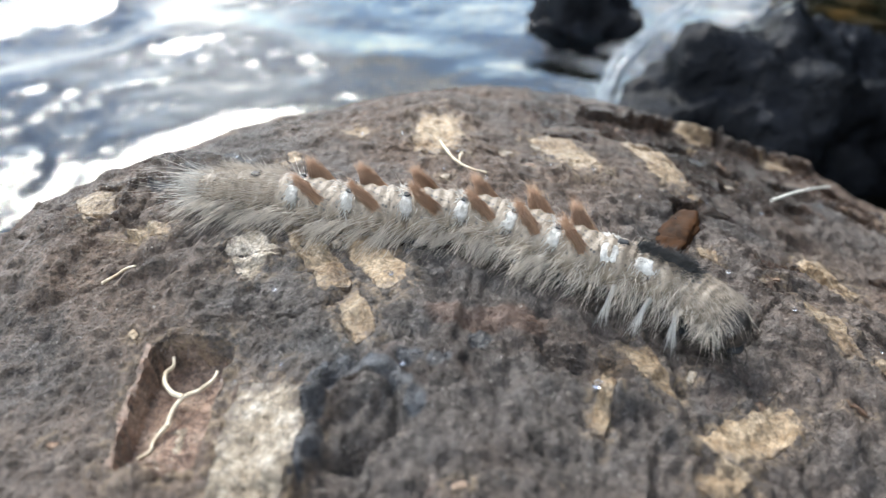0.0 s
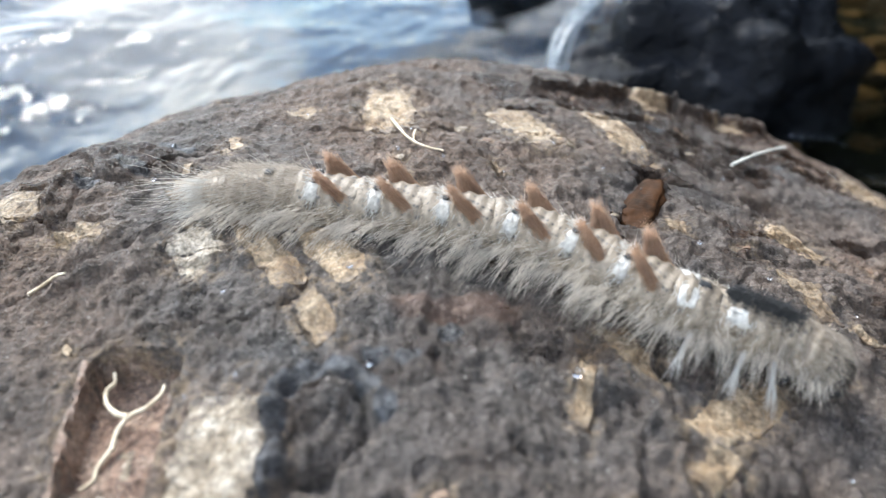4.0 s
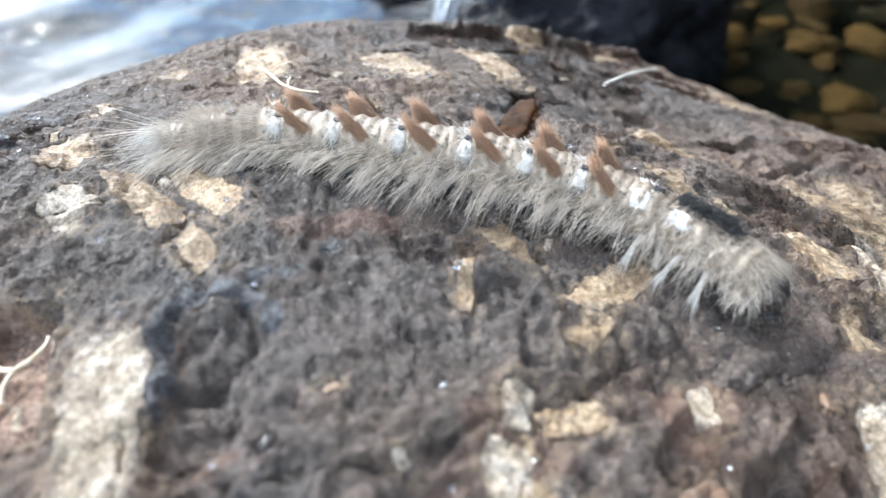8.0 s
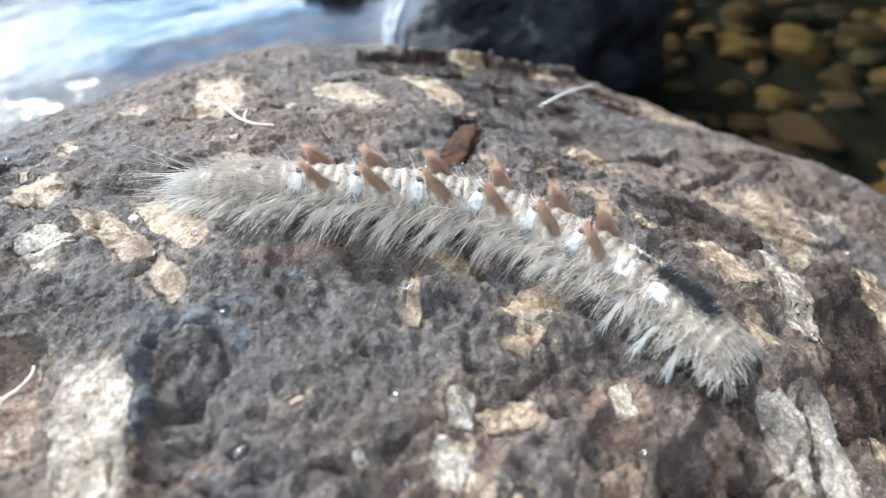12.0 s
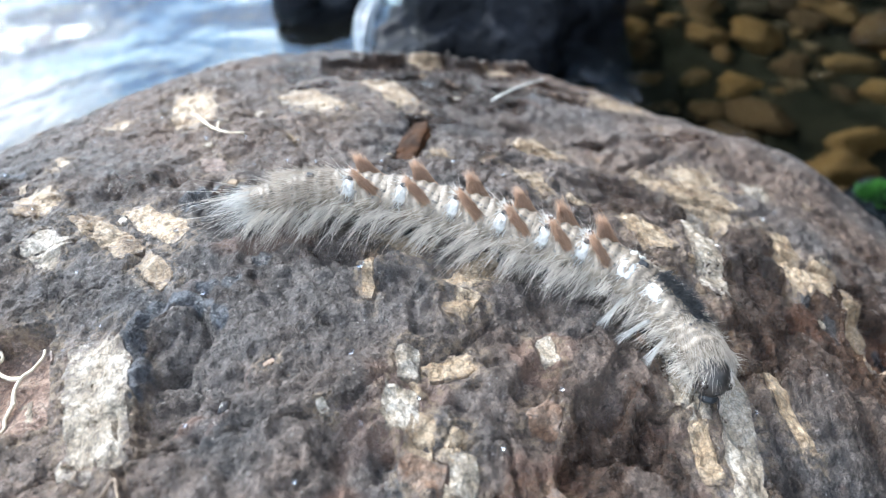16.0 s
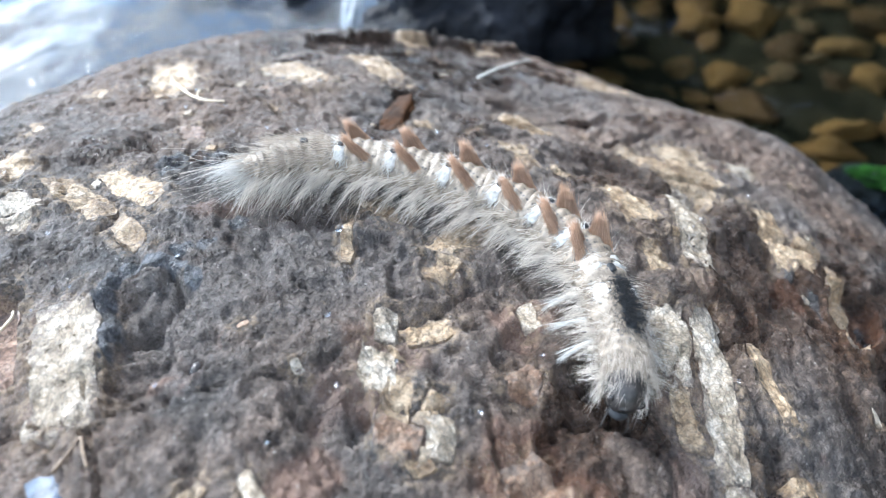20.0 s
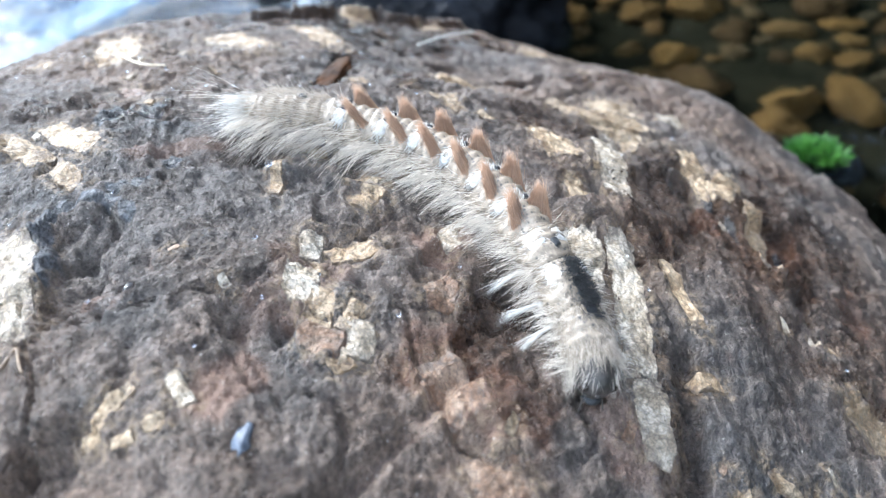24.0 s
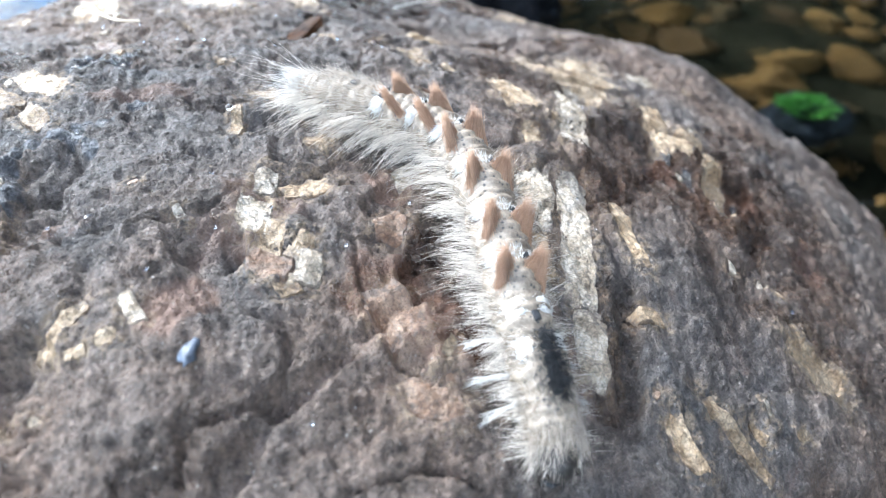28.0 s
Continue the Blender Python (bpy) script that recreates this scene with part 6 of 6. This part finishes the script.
    walk(SEGMENTS[8], [(t, place(*p)) for t, *p in (
        (0, 16.39, 56.64, 28.72, -5.4, 8.4, -17.4), (0.5, 18.34, 56.42, 28.38, -4, 9.7, -10.6), (1, 18.35, 53.6, 28.46, -2.8, 10.4, -9.6), (1.5, 18.53, 52.31, 28.45, -4, 10.1, -18.8),
        (2, 19.45, 52.63, 28.26, -5.8, 9.5, -28.4), (2.5, 19.72, 52.16, 28.21, -5.8, 9.7, -29.3), (4.5, 25.42, 48.14, 26.94, -3.9, 12, -24.9), (5, 26.45, 48.25, 26.71, -3.7, 12.2, -23.1),
        (5.5, 27.25, 48.32, 26.53, -3.2, 12.5, -20.6), (6, 28.42, 47.68, 26.24, -2.5, 12.8, -18.1), (6.5, 31.02, 47.99, 25.64, -2.9, 12.9, -18.3), (7, 30.77, 46.58, 25.66, -2.8, 12.9, -20.8),
        (7.5, 30.22, 45.7, 25.75, -5.2, 12.1, -33.2), (8, 31.63, 45.93, 25.43, -7.6, 11, -43.9), (8.5, 31.92, 45.17, 25.33, -7.3, 11.3, -43.8), (9, 31.85, 44.89, 25.34, -6.6, 11.7, -40.9),
        (9.5, 32.77, 44.6, 25.11, -6.9, 11.6, -42.6), (10, 33.83, 43.11, 24.77, -6.4, 12.1, -42.1), (10.5, 32.56, 39.47, 24.8, -5, 13.1, -41.7), (11, 32.73, 39.29, 24.74, -5.9, 12.8, -45.8),
        (11.5, 33.26, 38.71, 24.56, -7.1, 12.4, -51.9), (13.5, 37.81, 36.48, 23.22, -7.7, 13.4, -55.3), (14, 38.11, 34.53, 22.89, -4.4, 15.4, -44), (14.5, 37.1, 33.58, 23.02, -5.5, 15.1, -49.2),
        (15, 37.54, 33.1, 22.84, -6.5, 15, -53.2), (15.5, 38.96, 33.31, 22.5, -7.4, 14.9, -56), (16, 40.7, 32.28, 21.88, -8.2, 15.4, -58.9), (16.5, 40.15, 30.19, 21.68, -7, 16.5, -55.6),
        (17, 39.73, 29.12, 21.61, -8.6, 16, -62), (17.5, 38.92, 28.9, 21.79, -11.9, 13.5, -75.5), (18, 38.14, 28.73, 21.97, -14.4, 10.6, -88.2), (18.5, 36.3, 28.21, 22.36, -16.9, 4.7, -109.1),
        (19, 36.14, 28.08, 22.38, -17.3, 2.9, -115.3), (19.5, 36.13, 27.75, 22.32, -17.1, 4.4, -110.7), (20, 36.32, 27.64, 22.25, -15.3, 9, -95.3), (20.5, 37.02, 27.7, 22.08, -14, 11.2, -87.1),
        (21, 37.42, 27.45, 21.93, -13.6, 12, -84.5), (21.5, 37.29, 27.17, 21.91, -13.4, 12.3, -83.5), (22, 36.83, 25.24, 21.65, -12, 14.4, -77.8), (22.5, 35.48, 22.66, 21.46, -10.9, 15.8, -75.3),
        (24.5, 35.08, 18.38, 20.53, -15, 14.3, -91.5), (25, 34.15, 16.05, 20.14, -14.9, 15.4, -91.9), (25.5, 33.34, 13.11, 19.46, -15.7, 16.3, -95.2), (26, 33.49, 12.03, 19.07, -16.7, 16.2, -98.3),
        (26.5, 33.35, 10.85, 18.7, -17.5, 16.5, -100.6), (27, 32.65, 8.1, 17.86, -16.6, 19.5, -97.7), (27.5, 31.43, 5.64, 17.15, -16.6, 21.3, -99.1), (28, 31.19, 4.57, 16.73, -16.7, 22.2, -99.6),)])
    walk(SEGMENTS[9], [(t, place(*p)) for t, *p in (
        (0, 20.7, 55.21, 27.98, -5.9, 9.6, -24.4), (0.5, 22.61, 55.39, 27.59, -5.2, 10.5, -20.5), (1, 22.59, 53.23, 27.62, -1.8, 11.7, -6.5), (1.5, 22.48, 51.43, 27.65, -2.2, 11.7, -11.6),
        (2, 23.5, 50.57, 27.42, -5.3, 11, -28.4), (2.5, 24.31, 49.75, 27.23, -5.3, 11.2, -29.2), (4.5, 30.27, 46.38, 25.78, -2.2, 13, -18.4), (5, 31.8, 46.43, 25.42, -1.8, 13.2, -16.4),
        (5.5, 32.78, 46.65, 25.2, -1.8, 13.3, -15.5), (6, 33.64, 46.34, 24.98, -1.5, 13.4, -14.3), (6.5, 35.53, 46.42, 24.53, -3.5, 13.1, -22.1), (7, 35.2, 44.99, 24.56, -2.8, 13.3, -22.1),
        (7.5, 33.99, 43.36, 24.76, -4.5, 12.8, -33.3), (8, 34.86, 42.27, 24.49, -8.5, 11, -53.6), (8.5, 35.26, 41.38, 24.33, -8.4, 11.3, -54.2), (9, 35.44, 41.43, 24.29, -7.3, 12, -48.9),
        (9.5, 36.12, 41.26, 24.11, -7.5, 12, -49.6), (10, 36.96, 39.68, 23.78, -8, 12.2, -53.9), (10.5, 35.78, 36.94, 23.79, -3.9, 14.5, -39.8), (11, 35.52, 36.76, 23.83, -4.7, 14.2, -43.4),
        (11.5, 35.8, 35.36, 23.59, -7.6, 13.4, -56.6), (13.5, 40.38, 32.44, 22.01, -8.1, 15.2, -58.4), (14, 41.17, 31.28, 21.6, -5.7, 16.9, -50.3), (14.5, 39.94, 30.2, 21.76, -6, 16.8, -52.3),
        (15, 40.03, 29.35, 21.58, -8.5, 16, -61.3), (15.5, 41.2, 28.98, 21.19, -11.2, 14.9, -70.7), (16, 42.56, 27.76, 20.56, -12.9, 14.6, -76.2), (16.5, 42.32, 25.9, 20.25, -11.5, 16.4, -71.3),
        (17, 41.49, 24.89, 20.27, -11.9, 16.2, -73.4), (17.5, 39.38, 24.62, 20.83, -15.9, 11.5, -92.1), (18, 37.25, 24.45, 21.38, -18.2, 5.5, -111.4), (18.5, 33.93, 24.95, 22.36, -17.9, -1.8, -133.9),
        (19, 33.3, 25.06, 22.54, -17.4, -3.9, -140.7), (19.5, 33.73, 24.54, 22.33, -18, -2, -134.8), (20, 35.44, 23.22, 21.6, -17.3, 7.8, -105.6), (20.5, 36.96, 22.68, 21.07, -15.7, 11.7, -93.5),
        (21, 37.72, 22.15, 20.74, -14.8, 13.5, -88.1), (21.5, 37.72, 21.77, 20.65, -14.5, 14.1, -86.7), (22, 37.53, 20.07, 20.29, -14.1, 15.2, -85.1), (22.5, 36.46, 18, 20.06, -12.5, 17.2, -80.5),
        (24.5, 34.62, 13.26, 19.18, -17.4, 15, -99.6), (25, 33.74, 11.34, 18.78, -17.2, 16.4, -99.3), (25.5, 32.95, 8.94, 18.12, -16.6, 18.7, -97.7), (26, 32.82, 7.69, 17.66, -17.2, 19.3, -99.3),
        (26.5, 32.51, 6.24, 17.15, -17.9, 20.1, -101.2), (27, 31.96, 3.89, 16.23, -18.1, 22.1, -101.8), (27.5, 30.92, 1.79, 15.46, -16.1, 25.3, -97.9), (28, 30.55, 0.58, 14.91, -17.3, 25.7, -100.9),)])
    walk(SEGMENTS[10], [(t, place(*p)) for t, *p in (
        (0, 24.44, 52.73, 27.23, -8.7, 12.9, -43.7), (0.5, 26.11, 53.34, 26.85, -8.7, 13.7, -41.5), (1, 26.66, 52.25, 26.73, -5.4, 15.9, -24.9), (1.5, 26.53, 50.28, 26.75, -4.6, 16, -24.3),
        (2, 27.23, 48.22, 26.55, -6.8, 15.1, -38.1), (2.5, 28.43, 47.06, 26.24, -6.7, 15.1, -39.2), (4.5, 34.64, 44.74, 24.69, -3.7, 17.3, -26.6), (5, 36.62, 45.01, 24.22, -2.4, 17.5, -20.1),
        (5.5, 37.79, 45.18, 23.94, -2.5, 17.4, -19.8), (6, 38.21, 44.89, 23.83, -3.4, 17.6, -24.3), (6.5, 39.22, 44.57, 23.57, -5.5, 17.6, -33.4), (7, 38.98, 43.04, 23.54, -5.2, 17.7, -35.3),
        (7.5, 37.3, 40.83, 23.8, -6.2, 17.4, -43.8), (8, 37.15, 38.5, 23.62, -9.7, 15.6, -63.4), (8.5, 37.6, 37.33, 23.39, -10.1, 15.6, -65.6), (9, 38.18, 37.49, 23.26, -9.6, 15.9, -62.8),
        (9.5, 38.78, 37.32, 23.09, -9.8, 15.8, -63.9), (10, 39.27, 35.66, 22.76, -10.3, 16.3, -66.7), (10.5, 38.65, 34, 22.7, -7.2, 19.1, -55), (11, 38.04, 33.83, 22.83, -8.3, 18.5, -59.4),
        (11.5, 37.84, 31.59, 22.55, -9.7, 18, -66.3), (13.5, 42.74, 28.53, 20.67, -8.4, 21.2, -59.9), (14, 43.72, 27.73, 20.22, -8.2, 22, -59), (14.5, 42.33, 26.58, 20.39, -9, 21.6, -62.8),
        (15, 41.63, 25.32, 20.34, -13, 19.3, -77.2), (15.5, 42.07, 24.15, 19.95, -16.1, 16.5, -89.2), (16, 43.02, 22.84, 19.35, -17.5, 16, -93.4), (16.5, 43.12, 21.3, 18.94, -16.9, 18.1, -90),
        (17, 42.18, 20.55, 19.04, -17.2, 18, -91.9), (17.5, 38.54, 20.31, 20.07, -19.6, 11.6, -110.6), (18, 34.83, 19.96, 21.01, -19.7, 6.8, -123.5), (18.5, 30.4, 21.32, 22.45, -18.2, 5.5, -128.1),
        (19, 29.51, 21.81, 22.77, -17.9, 4.9, -130.6), (19.5, 30.5, 21.33, 22.43, -18.2, 5.9, -128.5), (20, 33.83, 18.78, 20.98, -19, 10.8, -115.1), (20.5, 36.34, 17.63, 20, -18.1, 15.2, -102.3),
        (21, 37.75, 16.85, 19.37, -16.4, 18.5, -92.5), (21.5, 37.9, 16.36, 19.19, -15.8, 19.5, -89.9), (22, 37.77, 15.2, 18.89, -15.7, 20.6, -89.6), (22.5, 36.96, 13.6, 18.63, -14.9, 22.3, -87.6),
        (24.5, 33.38, 8.41, 17.81, -20.4, 19.1, -109.1), (25, 32.58, 6.87, 17.4, -20.5, 20.5, -109.7), (25.5, 32.16, 5.12, 16.75, -19.5, 23.9, -105.8), (26, 32.15, 3.87, 16.18, -17.9, 26.7, -101),
        (26.5, 31.56, 2.12, 15.48, -19.4, 26.7, -105.2), (27, 30.94, -0.07, 14.47, -20, 28.4, -106.5), (27.5, 30.26, -1.95, 13.56, -18.3, 31.3, -102.9), (28, 29.61, -3.29, 12.89, -19.8, 31.5, -106.5),)])
    walk(SEGMENTS[11], [(t, place(*p)) for t, *p in (
        (0, 26.59, 50.07, 26.27, -10.4, 13.9, -57.3), (0.5, 28.27, 50.83, 25.89, -10.5, 14.1, -54.8), (1, 29.41, 50.39, 25.62, -8.5, 16.3, -42.2), (1.5, 29.55, 48.45, 25.55, -7, 16.9, -37.5),
        (2, 29.73, 45.92, 25.43, -7.9, 16.8, -46.4), (2.5, 30.84, 44.69, 25.12, -8.1, 17.1, -48.9), (4.5, 37, 43.21, 23.57, -6, 20.5, -39), (5, 39.29, 43.75, 23.05, -4.8, 21, -32.2),
        (5.5, 40.59, 43.93, 22.73, -4.5, 21, -30.2), (6, 40.72, 43.4, 22.67, -5.9, 20.7, -37), (6.5, 41.28, 42.86, 22.5, -7.7, 20.4, -46), (7, 41.01, 41.16, 22.44, -8.1, 20.3, -50.5),
        (7.5, 39.22, 38.6, 22.66, -8, 20, -54.2), (8, 38.3, 35.84, 22.57, -10.7, 19.2, -68.9), (8.5, 38.61, 34.56, 22.33, -11.8, 18.9, -74.2), (9, 39.29, 34.56, 22.15, -12.2, 18.1, -75.8),
        (9.5, 39.87, 34.22, 21.95, -12.5, 17.6, -77), (10, 40.21, 32.73, 21.64, -12.7, 18.8, -77.7), (10.5, 39.92, 31.48, 21.52, -11.4, 20.7, -71.8), (11, 39.22, 30.95, 21.62, -11.9, 19.2, -75),
        (11.5, 38.95, 28.68, 21.3, -10.9, 21.2, -70.9), (13.5, 44.21, 25.88, 19.22, -9.3, 25.2, -62.6), (14, 45.05, 25.09, 18.78, -11, 25, -67.4), (14.5, 43.48, 23.72, 18.95, -12.4, 23.7, -73.4),
        (15, 41.96, 22.13, 19.04, -16.5, 20, -89.6), (15.5, 41.68, 20.6, 18.74, -19.3, 16.5, -102), (16, 42.4, 19.35, 18.19, -20.5, 15.7, -106.2), (16.5, 42.67, 18.17, 17.78, -21, 17.1, -106.2),
        (17, 41.56, 17.65, 17.98, -21.8, 15.2, -112.8), (17.5, 36.98, 17.3, 19.26, -21.4, 10.7, -122.9), (18, 32.38, 16.65, 20.32, -20.4, 8.7, -128.5), (18.5, 28.2, 17.78, 21.62, -17.3, 13.1, -116),
        (19, 27.42, 18.48, 21.97, -16.6, 13.8, -113.7), (19.5, 28.63, 18.26, 21.65, -17.2, 13.9, -114.4), (20, 32.11, 15.71, 20.12, -20.1, 12.3, -122.4), (20.5, 35.3, 14.28, 18.85, -20.4, 16.4, -112.3),
        (21, 37.42, 13.32, 17.93, -18.5, 21.3, -99.1), (21.5, 37.8, 12.86, 17.67, -17.1, 23.4, -93.4), (22, 37.68, 12.11, 17.45, -17.3, 24.5, -93.7), (22.5, 36.88, 10.8, 17.23, -17.8, 25.3, -95.8),
        (24.5, 32.05, 5.2, 16.35, -22.4, 22.2, -115.2), (25, 31.25, 3.77, 15.9, -22.7, 23.3, -116), (25.5, 31.2, 2.29, 15.19, -21.5, 26.9, -111.2), (26, 31.61, 1.36, 14.6, -19.3, 30.9, -104.2),
        (26.5, 30.75, -0.53, 13.79, -20.7, 31.2, -108), (27, 30.05, -2.86, 12.6, -21.1, 32.5, -108.8), (27.5, 29.5, -4.77, 11.51, -20.4, 34.4, -107.4), (28, 28.68, -6.08, 10.83, -21.6, 34.8, -110.1),)])


motions()
